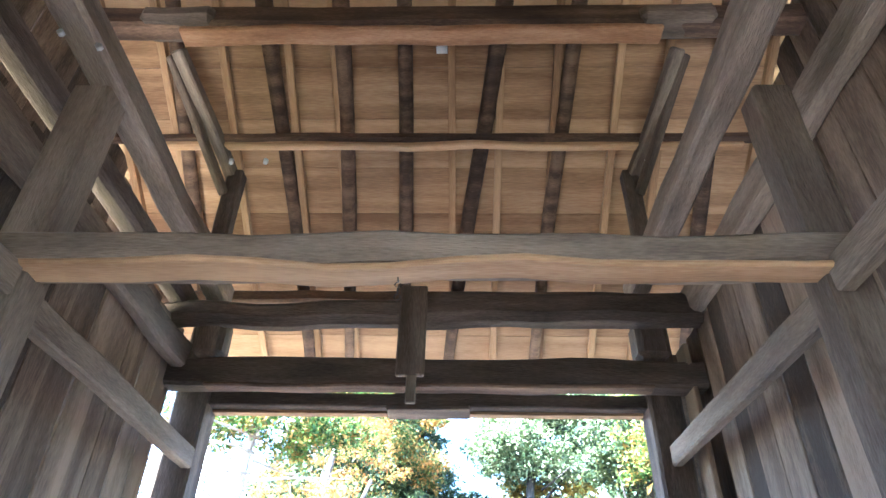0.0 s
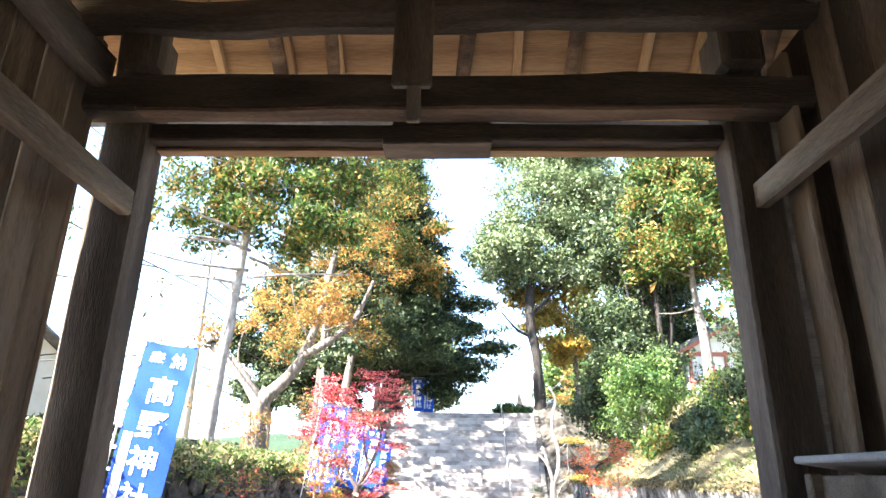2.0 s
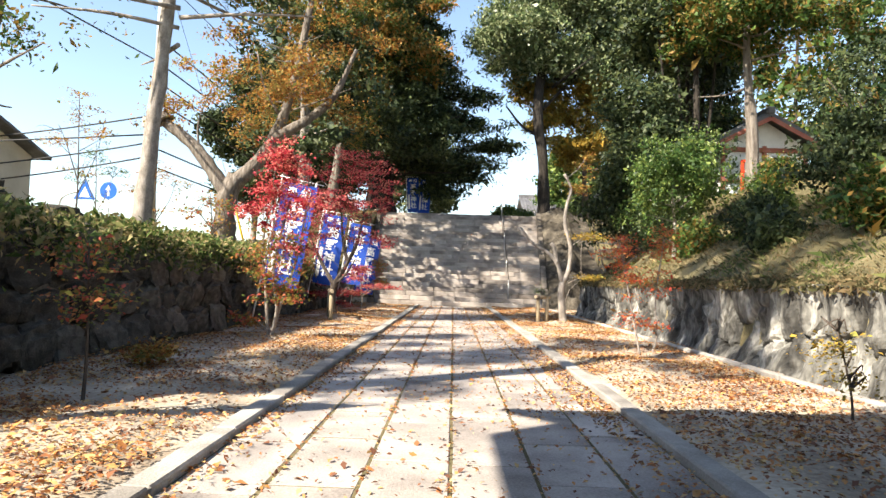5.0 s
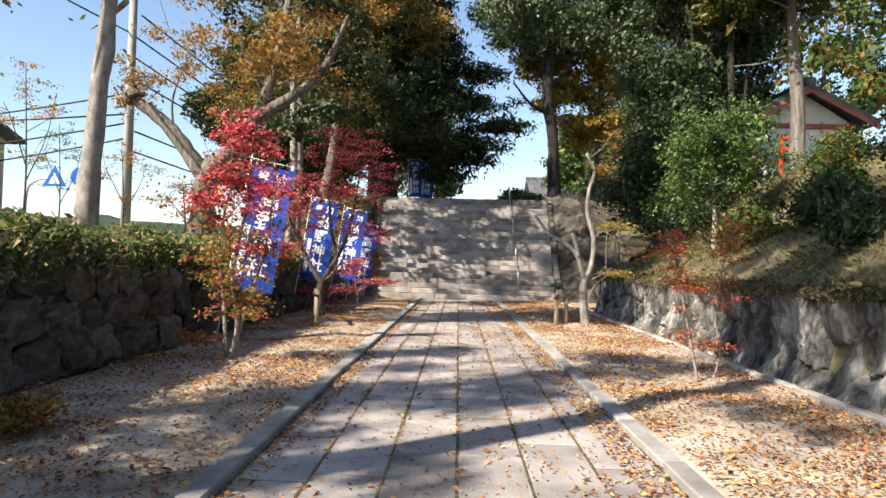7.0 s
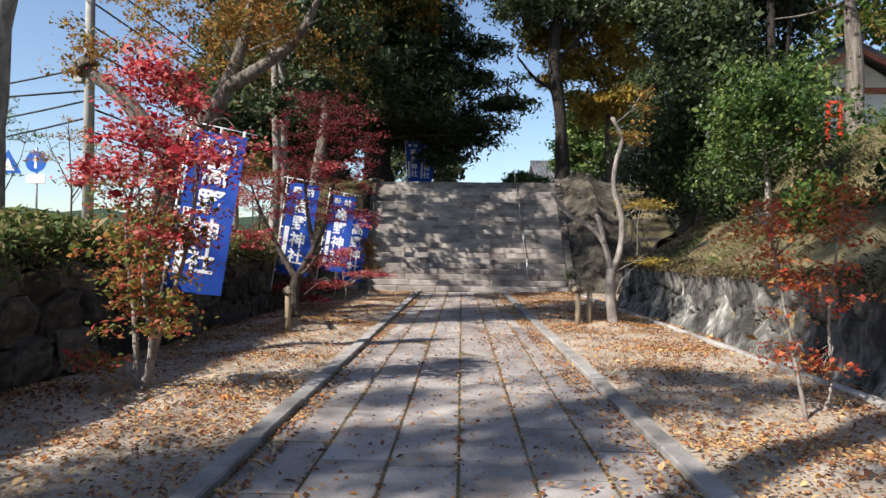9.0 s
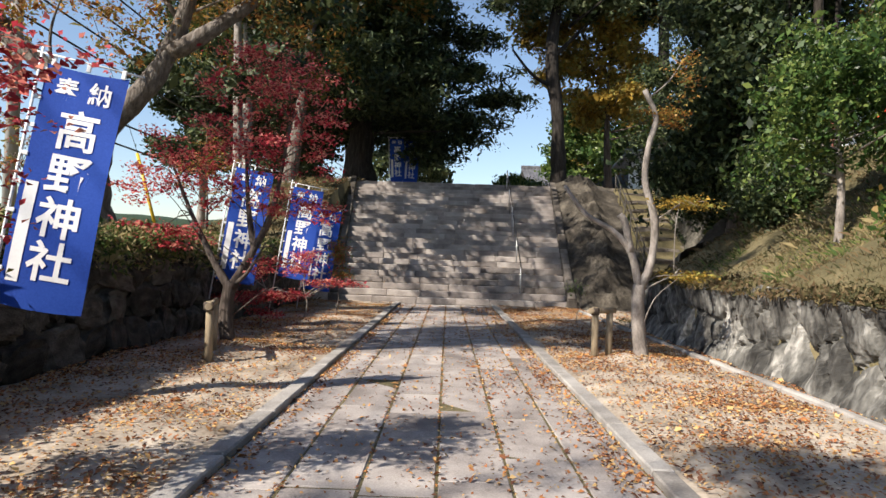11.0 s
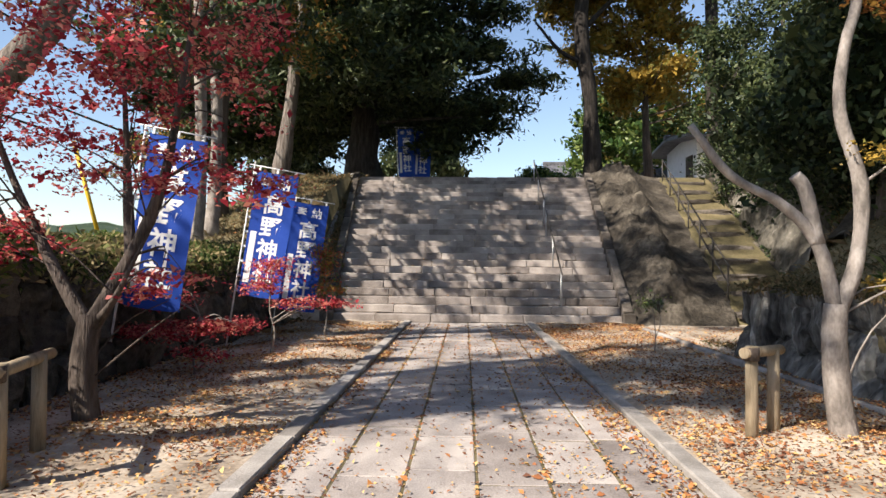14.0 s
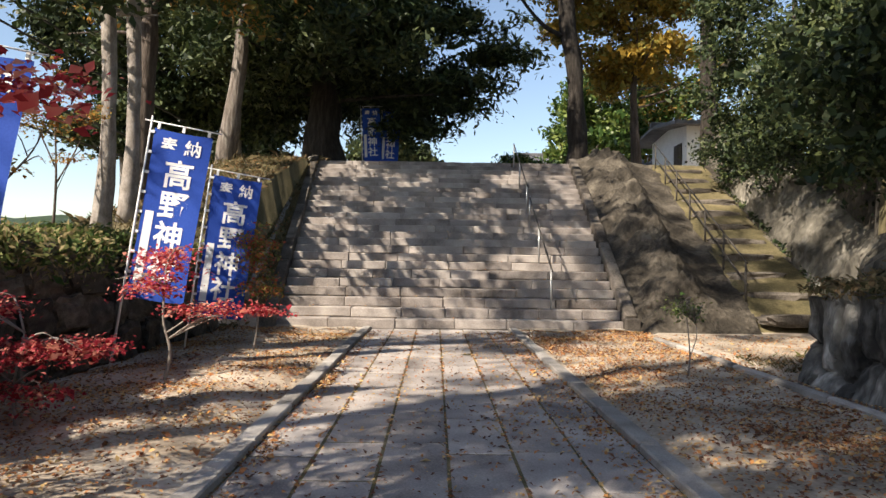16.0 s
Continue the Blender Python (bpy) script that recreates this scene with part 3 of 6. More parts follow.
# ---- trees ----
def tree(name, label, category, at, trunk, bark, crowns, limbs=(), group="", sides=12):
    """trunk and limbs: ((points from the foot), start radius, end radius); crowns: dicts."""
    ob = thing(name, label, category, at, group)
    pts = spline(trunk[0], 5)
    n = len(pts) - 1
    flare = [1 + 0.45 * math.exp(-(p - pts[0]).length / (2.2 * trunk[1])) for p in pts]
    part("trunk", tube_bm(pts, [(trunk[1] + (trunk[2] - trunk[1]) * i / n) * flare[i] for i in range(n + 1)], sides, 0.35, True, at[0]), M[bark], ob)
    for lp, r0, r1 in limbs:
        q = spline(lp, 4)
        k = len(q) - 1
        part("limb", tube_bm(q, [r0 + (r1 - r0) * i / k for i in range(k + 1)], max(5, sides - 4), 0.3, True, at[1]), M[bark], ob)
    for c in crowns:
        pts = crown_points(ragged(c["blobs"], c.get("rag", 16), c.get("rag_size", 0.7)), c["n"], c["clumps"], c["clump"], c.get("shell", 0.5), c.get("droop", 0.0))
        quads("crown", leaves_at(pts, c["leaf"], c.get("flat", 0.0), c.get("long", 1.6)), M[c["mat"]], ob, c.get("label", ""))
    return ob


def ragged(blobs, k, size):
    """The blobs with k smaller ones round their rims, for an uneven outline."""
    out = list(blobs)
    for i in range(k):
        c, r, _ = blobs[i % len(blobs)]
        d = Vector((rnd.gauss(0, 1), rnd.gauss(0, 1), rnd.gauss(0, 0.7))).normalized()
        s = size * rnd.uniform(0.6, 1.4)
        out.append(((c[0] + d.x * r[0] * 1.05, c[1] + d.y * r[1] * 1.05, c[2] + d.z * r[2] * 1.05), (s, s, s * 0.6), 0.16 * blobs[i % len(blobs)][2]))
    return out


def random_limbs(z0, z1, n, reach, r=0.06, rise=0.3, x0=0.0, y0=0.0):
    out = []
    for i in range(n):
        z = z0 + (z1 - z0) * (i + rnd.random() * 0.5) / n
        a = rnd.uniform(0, 6.28)
        d = reach * rnd.uniform(0.6, 1.1) * (1 - 0.5 * i / n)
        c, s = math.cos(a), math.sin(a)
        out.append(([(x0, y0, z), (x0 + c * d * 0.5, y0 + s * d * 0.5, z + rise * d * 0.4 + rnd.uniform(-0.1, 0.1)), (x0 + c * d, y0 + s * d, z + rise * d)], r, r * 0.3))
    return out


def layered(z0, z1, r0, r1, n, x0=0.0, depth=1.0, thick=0.45):
    """Blobs in n tapering whorls of boughs from z0 up to z1."""
    out = []
    for k in range(n):
        t = k / (n - 1)
        r = r0 + (r1 - r0) * t ** 1.3
        for a in range(5):
            an = a * 1.257 + k * 0.8 + rnd.uniform(-0.2, 0.2)
            d = r * rnd.uniform(0.5, 0.66)
            out.append(((x0 + math.cos(an) * d, math.sin(an) * d * depth, z0 + (z1 - z0) * t - 0.1 * r + rnd.uniform(-0.25, 0.25)), (r * 0.5, r * 0.42 * depth, thick), r))
    return out


# tall cypress on the west bank
tree("cypress_tree", "tall cypress with leaning grey trunk and browning green foliage", "tree", (-6.45, 18.6, 1.5),
     ([(0, 0, -0.2), (0.08, 0, 1.5), (0.3, 0, 4), (0.5, 0, 8), (0.6, 0, 13)], 0.2, 0.08), "bark_pale",
     [dict(blobs=layered(6.8, 14.8, 3.4, 1.2, 9, 1.25, 0.6), rag=50, rag_size=0.5,
           n=64000, clumps=275, clump=(0.18, 0.18, 0.17), leaf=0.06, long=2.0, mat="leaf_cedar", shell=0.15, droop=1.0)],
     random_limbs(4.2, 11, 26, 3.2, 0.05, 0.02, 0.6))
tree("cypress_tree", "tall cypress with orange-tipped foliage behind the banners", "tree", (-7.2, 35.0, height(-7.2, 35.0)),
     ([(0, 0, -0.2), (0.1, 0, 3), (0.2, 0, 8), (0.2, 0, 15)], 0.26, 0.1), "bark_dark",
     [dict(blobs=[((0.6, 0, 5.4), (2.6, 2.0, 1.2), 2), ((0.6, 0, 7.6), (2.8, 2.2, 1.5), 2), ((0.2, 0, 10), (2.8, 2.4, 2.0), 3), ((0.4, 0, 13), (2.4, 2.2, 2.6), 3)], rag=36, n=15000, clumps=72, clump=(0.22, 0.22, 0.24), leaf=0.085, long=2.0, mat="leaf_turning", shell=0.3, droop=0.7)],
     random_limbs(4, 13, 16, 2.6, 0.05, 0.05, 0.2))
# its neighbour further west
tree("cypress_tree", "cypress with bare pale lower trunk and thin foliage", "tree", (-10.3, 18.6, 1.5),
     ([(0, 0, -0.2), (0.25, 0, 3), (0.9, 0, 7), (1.4, 0, 12)], 0.27, 0.1), "bark_grey",
     [dict(blobs=[((1.2, 0, 9.5), (2.4, 2.4, 3), 3), ((-0.3, 0, 6.6), (1.4, 1.2, 0.6), 1), ((2.4, 0, 7.4), (1.2, 1.2, 0.8), 1), ((1.2, 0, 4.6), (1.3, 1.0, 0.4), 0.6)],
           n=5000, clumps=30, clump=(0.22, 0.22, 0.2), leaf=0.06, long=1.9, mat="leaf_cedar", shell=0.4, droop=0.6)],
     random_limbs(3, 10, 14, 2.2, 0.04, 0.1, 0.5))
# unseen cypress added beside the gate only to shade the path
for x, y in ((-11.2, 6.6),):
    tree("cypress_tree", "unseen cypress with thin browning foliage, added west of the gate for shade", "tree", (x, y, 1.45),
         ([(0, 0, -0.2), (0.1, 0, 3), (0.3, 0, 7), (0.3, 0, 12)], 0.26, 0.1), "bark_grey",
         [dict(blobs=[((0.2, 0, 5.4), (2.5, 2.3, 1.6), 3), ((0.3, 0, 8.0), (2.4, 2.0, 2.0), 3), ((0.3, 0, 10.5), (1.4, 1.4, 1.6), 1)], n=14000, clumps=60, clump=(0.22, 0.22, 0.2), leaf=0.07, long=1.9, mat="leaf_cedar", shell=0.2, droop=0.6)],
         random_limbs(4, 10, 12, 2.0, 0.04, 0.1, 0.2))
# second added cypress, out of view, throws shade on the east bank and wall
tree("cypress_tree", "unseen tall bare-trunked cypress, added beside the gate to shade the bank", "tree", (-5.7, 8.4, 1.45),
     ([(0, 0, -0.2), (0.1, 0, 4), (0.2, 0, 9), (0.2, 0, 14)], 0.28, 0.1), "bark_grey",
     [dict(blobs=[((0.2, 0, 9.4), (2.4, 2.2, 1.3), 2), ((0.3, 0, 11.4), (2.4, 2.2, 1.8), 3), ((0.2, 0, 13.6), (1.8, 2.0, 1.6), 2)], n=20000, clumps=100, clump=(0.22, 0.22, 0.2), leaf=0.08, long=2.0, mat="leaf_cedar", shell=0.3, droop=0.6)],
     random_limbs(8, 13, 12, 2.2, 0.05, 0.1, 0.2))
# big pollarded tree with forked trunk
tree("pollarded_tree", "old forked tree with a pollarded limb and thin orange leaves", "tree", (-7.32, 26.1, 1.5),
     ([(0, 0, -0.2), (-0.1, 0, 1.0), (0.0, 0, 2.1), (0.25, 0, 2.7)], 0.36, 0.31), "bark_grey",
     [dict(blobs=[((1.5, 0, 6.3), (2.6, 2.2, 1.1), 3), ((2.6, 0, 5.2), (2.0, 1.6, 0.7), 2), ((3.2, 0, 8.2), (2.4, 2.2, 1.5), 2.5), ((-0.6, 0, 5.4), (2.3, 1.6, 1.1), 1.6), ((0.2, -0.4, 4.2), (1.3, 1.0, 0.5), 0.5)], rag=24,
           n=11500, clumps=125, clump=(0.2, 0.2, 0.1), leaf=0.06, mat="leaf_orange", shell=0.2, flat=0.4),
      dict(blobs=[((2.2, 0, 10.2), (3.3, 3.0, 1.8), 4), ((2.6, 0, 13), (3.0, 2.8, 1.9), 4)], rag=30,
           n=24000, clumps=300, clump=(0.22, 0.22, 0.12), leaf=0.065, mat="leaf_cedar", shell=0.2, flat=0.4, label="green leaves turning orange high in the crown"),
      dict(blobs=[((-2.2, 0, 4.6), (0.5, 0.5, 0.5), 1), ((-0.2, -0.4, 1.4), (0.5, 0.4, 0.9), 1)], n=900, clumps=40, clump=(0.1, 0.1, 0.1), leaf=0.06, mat="leaf_orange", shell=0.3)],
     [([(0.0, 0, 2.0), (-0.6, 0, 2.9), (-1.3, 0, 3.7), (-2.2, 0, 4.4)], 0.24, 0.17), ([(-2.2, 0, 4.4), (-2.35, 0, 4.6)], 0.3, 0.24),
      ([(0.2, 0, 2.5), (1.0, 0, 3.3), (1.5, 0, 4.3), (1.9, 0, 5.6), (2.4, 0, 8.5)], 0.26, 0.1),
      ([(1.4, 0, 4.0), (2.3, 0, 4.5), (3.2, 0.2, 5.4), (3.9, 0.2, 7)], 0.2, 0.06), ([(-1.0, 0, 3.3), (-1.1, 0, 4.4), (-0.7, 0, 5.6)], 0.04, 0.015),
      ([(1.6, 0, 4.6), (1.0, 0, 5.6), (0.7, 0, 6.8)], 0.06, 0.02)] + random_limbs(4.8, 7.5, 10, 2.2, 0.03, 0.25, 1.9), sides=14)
# great dark conifer beside the head of the steps
blobs = []
for k in range(12):
    z = 3.4 + k * 1.45
    r = 5.6 * (1 - k / 13) + 0.6
    for a in range(5):
        an = a * 1.257 + k * 0.7
        blobs.append(((math.cos(an) * r * 0.55, math.sin(an) * r * 0.55, z + rnd.uniform(-0.3, 0.3)), (r * 0.52, r * 0.44, 0.75), r))
blobs += [((5.6, -0.3, 3.4), (2.0, 1.3, 0.3), 3), ((6.1, -0.2, 4.4), (2.0, 1.4, 0.3), 3), ((5.4, -0.2, 5.7), (2.2, 1.4, 0.35), 3), ((4.6, 0, 2.5), (1.6, 1.0, 0.3), 2), ((3.6, 0, 1.7), (1.5, 1.0, 0.4), 2), ((5.0, 0, 7.4), (2.2, 1.5, 0.4), 3),
          ((-2.4, 0, 3.0), (2.0, 1.6, 0.4), 3), ((-3.6, -0.5, 3.9), (2.6, 2.0, 0.5), 5), ((-4.2, 0, 5.3), (3.0, 2.0, 0.6), 6), ((-3.8, 0, 7), (3.0, 2.2, 0.7), 6), ((-3.5, 0, 9), (3.0, 2.2, 0.8), 6)]
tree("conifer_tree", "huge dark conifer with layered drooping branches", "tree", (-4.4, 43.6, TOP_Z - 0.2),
     ([(0, 0, -0.3), (0.1, 0, 4), (0.2, 0, 10), (0.2, 0, 21)], 0.65, 0.15), "bark_shaded",
     [dict(blobs=blobs, n=160000, clumps=1950, clump=(0.36, 0.32, 0.17), leaf=0.1, mat="leaf_dark", shell=0.15, droop=0.25, long=2.6, flat=0.35)],
     random_limbs(2.5, 17, 40, 5.6, 0.09, -0.02, 0.1))
# reddening crown behind it
tree("autumn_tree", "tall tree with thinning brown and orange leaves", "tree", (-7.0, 40.0, 3.9),
     ([(0, 0, -0.3), (0.5, 0, 3), (0.8, 0, 6), (1.6, 0, 12)], 0.3, 0.12), "bark_grey",
     [dict(blobs=[((2.0, 0, 13), (3.6, 3, 3), 3), ((3.4, 0, 9.5), (2.6, 2.4, 1.6), 1.5), ((-1, 0, 10), (2.5, 2, 1.6), 1)], n=20000, clumps=420, clump=(0.34, 0.34, 0.2), leaf=0.12, mat="leaf_turning", shell=0.3, flat=0.3)],
     random_limbs(5, 12, 14, 3.4, 0.06, 0.3, 1.0))
# evergreen thicket on the slope west of the steps
for x, y, z, s in ((-6.35, 31.6, 1.7, 0.8), (-6.45, 32.8, 2.0, 0.9), (-8.6, 46.5, 4.6, 1.1), (-12.5, 45.0, 4.0, 1.2), (-6.2, 51.0, 4.6, 1.3), (-10.5, 52.0, 4.6, 1.2)):
    tree("evergreen_tree", "evergreen with pale straight trunk and leaves high up", "tree", (x, y, height(x, y)),
         ([(0, 0, -0.3), (0.1, 0, 3), (-0.1, 0, 8), (0, 0, 11 * s)], 0.17 if s < 1 else 0.26, 0.08), "bark_pale",
         [dict(blobs=[((0, 0, 8.6), (2.5, 2.3, 2.0), 3), ((1.1, 0, 6.4), (1.9, 1.7, 1.0), 1.6), ((0.2, 0, 4.8), (2.1, 1.8, 0.9), 1.8), ((0.3, 0, 11), (2.3, 2.2, 1.8), 2)], rag=24, n=4200 if s < 1 else 34000, clumps=30 if s < 1 else 460, clump=(0.3, 0.3, 0.22), leaf=0.13, mat="leaf_dark", shell=0.4)],
         random_limbs(4, 10, 9, 2.2, 0.05, 0.3), group="evergreens by the steps")
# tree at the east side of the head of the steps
tree("oak_tree", "tall evergreen oak with leaning trunk coloured as in shade and broad glossy crown", "tree", (5.2, 43.6, TOP_Z - 0.1),
     ([(0, 0, -0.3), (-0.1, 0, 3), (-0.5, 0, 7), (0.2, 0, 12), (1.0, 0, 17)], 0.37, 0.2), "bark_shaded",
     [dict(blobs=[((0.6, 0, 14.5), (4.2, 3.6, 3.2), 5), ((1.6, 0, 19), (3.6, 3.2, 3.0), 4), ((3.2, 0, 12.5), (2.6, 2.4, 2.0), 2), ((-1.8, 0, 10.8), (2.3, 1.9, 1.7), 2.2), ((0.8, 0, 9.6), (1.9, 1.8, 1.2), 1.6), ((3.6, 0, 16.5), (2.8, 2.6, 2.6), 2)], rag=40, rag_size=1.2, n=120000, clumps=1000, clump=(0.4, 0.4, 0.28), leaf=0.115, mat="leaf_glossy", shell=0.45)],
     [([(-0.3, 0, 5.0), (-1.4, 0, 5.6), (-2.4, 0, 6.8)], 0.12, 0.04), ([(-0.4, 0, 6.5), (1.0, 0, 8), (2.6, 0, 9.6)], 0.12, 0.05)] + random_limbs(8, 16, 14, 3.6, 0.09, 0.3, 0.3))
tree("ginkgo_tree", "slender tree with bright yellow autumn leaves", "tree", (8.2, 46.0, TOP_Z - 0.1),
     ([(0, 0, -0.3), (-0.2, 0, 4), (0, 0, 10)], 0.22, 0.06), "bark_dark",
     [dict(blobs=[((-0.3, 0, 5.2), (2.6, 2.0, 1.0), 2), ((-1.0, 0, 7.4), (3.0, 2.4, 1.5), 3), ((0.3, 0, 10), (2.4, 2.2, 1.8), 2.4), ((-3.6, 0, 8.6), (1.4, 1.2, 1.2), 1)], n=26000, clumps=520, clump=(0.3, 0.3, 0.14), leaf=0.13, mat="leaf_yellow", shell=0.2, flat=0.3)],
     random_limbs(2.5, 9, 16, 2.8, 0.05, 0.3))
tree("oak_tree", "straight-trunked tree beside the white shed, bark coloured as in shade", "tree", (10.2, 43.6, TOP_Z - 0.1),
     ([(0, 0, -0.3), (-0.1, 0, 4), (-0.2, 0, 9), (0.1, 0, 14)], 0.36, 0.16), "bark_shaded",
     [dict(blobs=[((0.4, 0, 10.5), (3.2, 2.6, 2.0), 3), ((0.2, 0, 13.6), (3.0, 2.6, 2.2), 3)], rag=24, n=30000, clumps=330, clump=(0.36, 0.36, 0.26), leaf=0.12, mat="leaf_dark", shell=0.4)],
     [([(0.1, 0, 3.6), (0.9, 0, 4.6), (1.3, 0, 6.4)], 0.2, 0.1)] + random_limbs(8, 13, 10, 2.8, 0.07, 0.3))
# cypress on the east bank
tree("cypress_tree", "bare-trunked cypress with orange-tipped crown on the bank", "tree", (8.7, 24.6, height(8.7, 24.6)),
     ([(0, 0, -0.3), (-0.05, 0, 2), (-0.2, 0, 4), (-0.3, 0, 10)], 0.2, 0.08), "bark_grey",
     [dict(blobs=layered(5.4, 12.2, 2.6, 0.9, 8, -0.2), rag=34, rag_size=0.45, n=60000, clumps=460, clump=(0.19, 0.19, 0.18), leaf=0.07, long=1.9, mat="leaf_cedar", shell=0.2, droop=0.9)],
     random_limbs(3, 9, 16, 2.0, 0.04, 0.1, -0.2))
for x, y in ((7.5, 26.4), (8.3, 29.4)):
    tree("slim_tree", "slim multi-stemmed evergreen on the bank", "tree", (x, y, height(x, y)),
         ([(0, 0, -0.3), (0.2, 0, 3), (0, 0, 8)], 0.15, 0.05), "bark_shaded",
         [dict(blobs=[((0, 0, 6.8), (2.0, 2, 1.6), 3), ((0.5, 0, 9), (1.8, 1.8, 1.6), 2)], n=15000, clumps=240, clump=(0.3, 0.3, 0.22), leaf=0.11, mat="leaf_dark", shell=0.4)],
         [([(0, 0, 0.2), (-0.7, 0, 3), (-1.1, 0, 6)], 0.09, 0.03), ([(0, 0, 0.4), (0.7, 0.3, 3), (1.0, 0.4, 6)], 0.09, 0.03), ([(0, 0, 0.6), (-0.2, 0.3, 3), (-0.4, 0.4, 7)], 0.08, 0.03)] + random_limbs(4, 8, 6, 1.6, 0.03, 0.4), group="slim trees on the bank")
# dark evergreens along the east bank by the steps
for x, y, z, s, mt in ((9.1, 30.9, 3.2, 0.95, "leaf_dark"), (9.9, 34.5, 4.2, 0.9, "leaf_dark"), (10.2, 38.0, 4.8, 1.2, "leaf_dark"), (6.0, 26.3, 2.9, 0.75, "leaf_dark")):
    tree("evergreen_tree", "dense dark evergreen overhanging the side path", "tree", (x, y, height(x, y)),
         ([(0, 0, -0.3), (0.1, 0, 2), (0, 0, 5 * s)], 0.16, 0.06), "bark_dark",
         [dict(blobs=[((0, 0, 2.2 * s), (2.0 * s, 2.0 * s, 1.4 * s), 3), ((0.3, 0, 4.2 * s), (1.9 * s, 1.9 * s, 1.6 * s), 3), ((0, 0, 6.2 * s), (1.5 * s, 1.5 * s, 1.3 * s), 2)], n=22000, clumps=320, clump=(0.24, 0.24, 0.2), leaf=0.078, mat=mt, shell=0.5)],
         random_limbs(1.5, 5, 6, 1.5, 0.04, 0.3), group="dark evergreens on the bank")
tree("camellia_bush", "bright green camellia with a thin pale stem on the bank", "tree", (5.5, 21.9, height(5.5, 21.9)),
     ([(0, 0, -0.2), (0.03, 0, 0.8), (-0.05, 0, 1.6), (0, 0, 2.6)], 0.055, 0.03), "bark_pale",
     [dict(blobs=[((0.0, 0, 1.7), (1.0, 0.95, 0.8), 3), ((0.15, 0, 2.5), (0.75, 0.75, 0.6), 2), ((-0.35, 0, 2.3), (0.6, 0.6, 0.5), 1)], n=13000, clumps=260, clump=(0.14, 0.14, 0.1), leaf=0.047, mat="leaf_green", shell=0.5)],
     random_limbs(0.9, 2.4, 9, 0.9, 0.02, 0.3))

for x, y, s in ((6.6, 27.4, 1.0), (7.5, 29.0, 1.0), (8.4, 31.0, 1.1), (9.2, 32.8, 1.2), (9.5, 34.8, 1.3), (9.8, 36.9, 1.3), (10.2, 39.2, 1.2)):
    tree("evergreen_shrub", "low dark evergreen hanging over the rocky bank", "shrub", (x, y, height(x, y)),
         ([(0, 0, -0.2), (0.05, 0, 0.8), (0, 0, 1.8)], 0.07, 0.03), "bark_dark",
         [dict(blobs=[((-0.5, -0.3, 0.5 * s), (1.1 * s, 1.3 * s, 0.8 * s), 3), ((-0.2, 0, 1.2 * s), (1.2 * s, 1.3 * s, 0.8 * s), 3), ((0, 0, 2.0 * s), (1.1 * s, 1.2 * s, 0.8 * s), 3)], n=12500, clumps=210, clump=(0.18, 0.18, 0.14), leaf=0.064, mat="leaf_dark", shell=0.5)],
         random_limbs(0.5, 1.8, 5, 0.9, 0.025, 0.3), group="evergreen shrubs on the bank")

# shrubs on the east bank
for x, y, s, mt in ((6.2, 9.4, 0.9, "leaf_cedar"), (7.3, 11.2, 1.2, "leaf_dark"), (6.5, 13.4, 0.9, "leaf_dark"), (7.6, 14.8, 1.3, "leaf_cedar"), (6.7, 16.6, 0.9, "leaf_dark"), (7.8, 17.6, 1.4, "leaf_dark"),
                    (6.5, 19.0, 0.45, "leaf_green"), (7.3, 20.4, 0.5, "leaf_cedar"), (8.6, 9.0, 1.6, "leaf_dark"), (9.4, 13.0, 1.7, "leaf_glossy"), (9.6, 17.5, 1.6, "leaf_green"), (5.9, 24.4, 0.8, "leaf_dark"),
                    (5.3, 11.6, 0.4, "leaf_dark"), (5.6, 14.2, 0.5, "leaf_cedar"), (5.1, 16.0, 0.35, "leaf_dark"), (5.8, 18.2, 0.5, "leaf_dark"), (5.2, 19.6, 0.4, "leaf_cedar"), (6.0, 12.8, 0.55, "leaf_dark")):
    z = height(x, y)
    ob = thing("shrub", {"leaf_green": "light green leafy shrub on the grassy bank", "leaf_mixed": "shrub turning orange on the grassy bank"}.get(mt, "dark evergreen shrub on the grassy bank"), "shrub", (x, y, z - 0.1), "shrubs on the bank")
    for k in range(5):
        a = k * 1.257 + x
        part("stem", tube_bm(spline([(0, 0, 0), (math.cos(a) * 0.25 * s, math.sin(a) * 0.25 * s, 0.5 * s), (math.cos(a) * 0.6 * s, math.sin(a) * 0.6 * s, 1.1 * s)], 3), [0.03 - 0.003 * q for q in range(7)], 5), M["bark_dark"], ob)
    pts = crown_points([((0, 0, 0.7 * s), (1.05 * s, 1.05 * s, 0.6 * s), 3), ((0.2 * s, 0.2 * s, 1.3 * s), (0.7 * s, 0.7 * s, 0.45 * s), 2)], int(8500 * min(1, s)), int(230 * min(1, s)), (0.14, 0.14, 0.1), 0.45)
    quads("foliage", leaves_at(pts, 0.047, 0, 1.8), M[mt], ob)


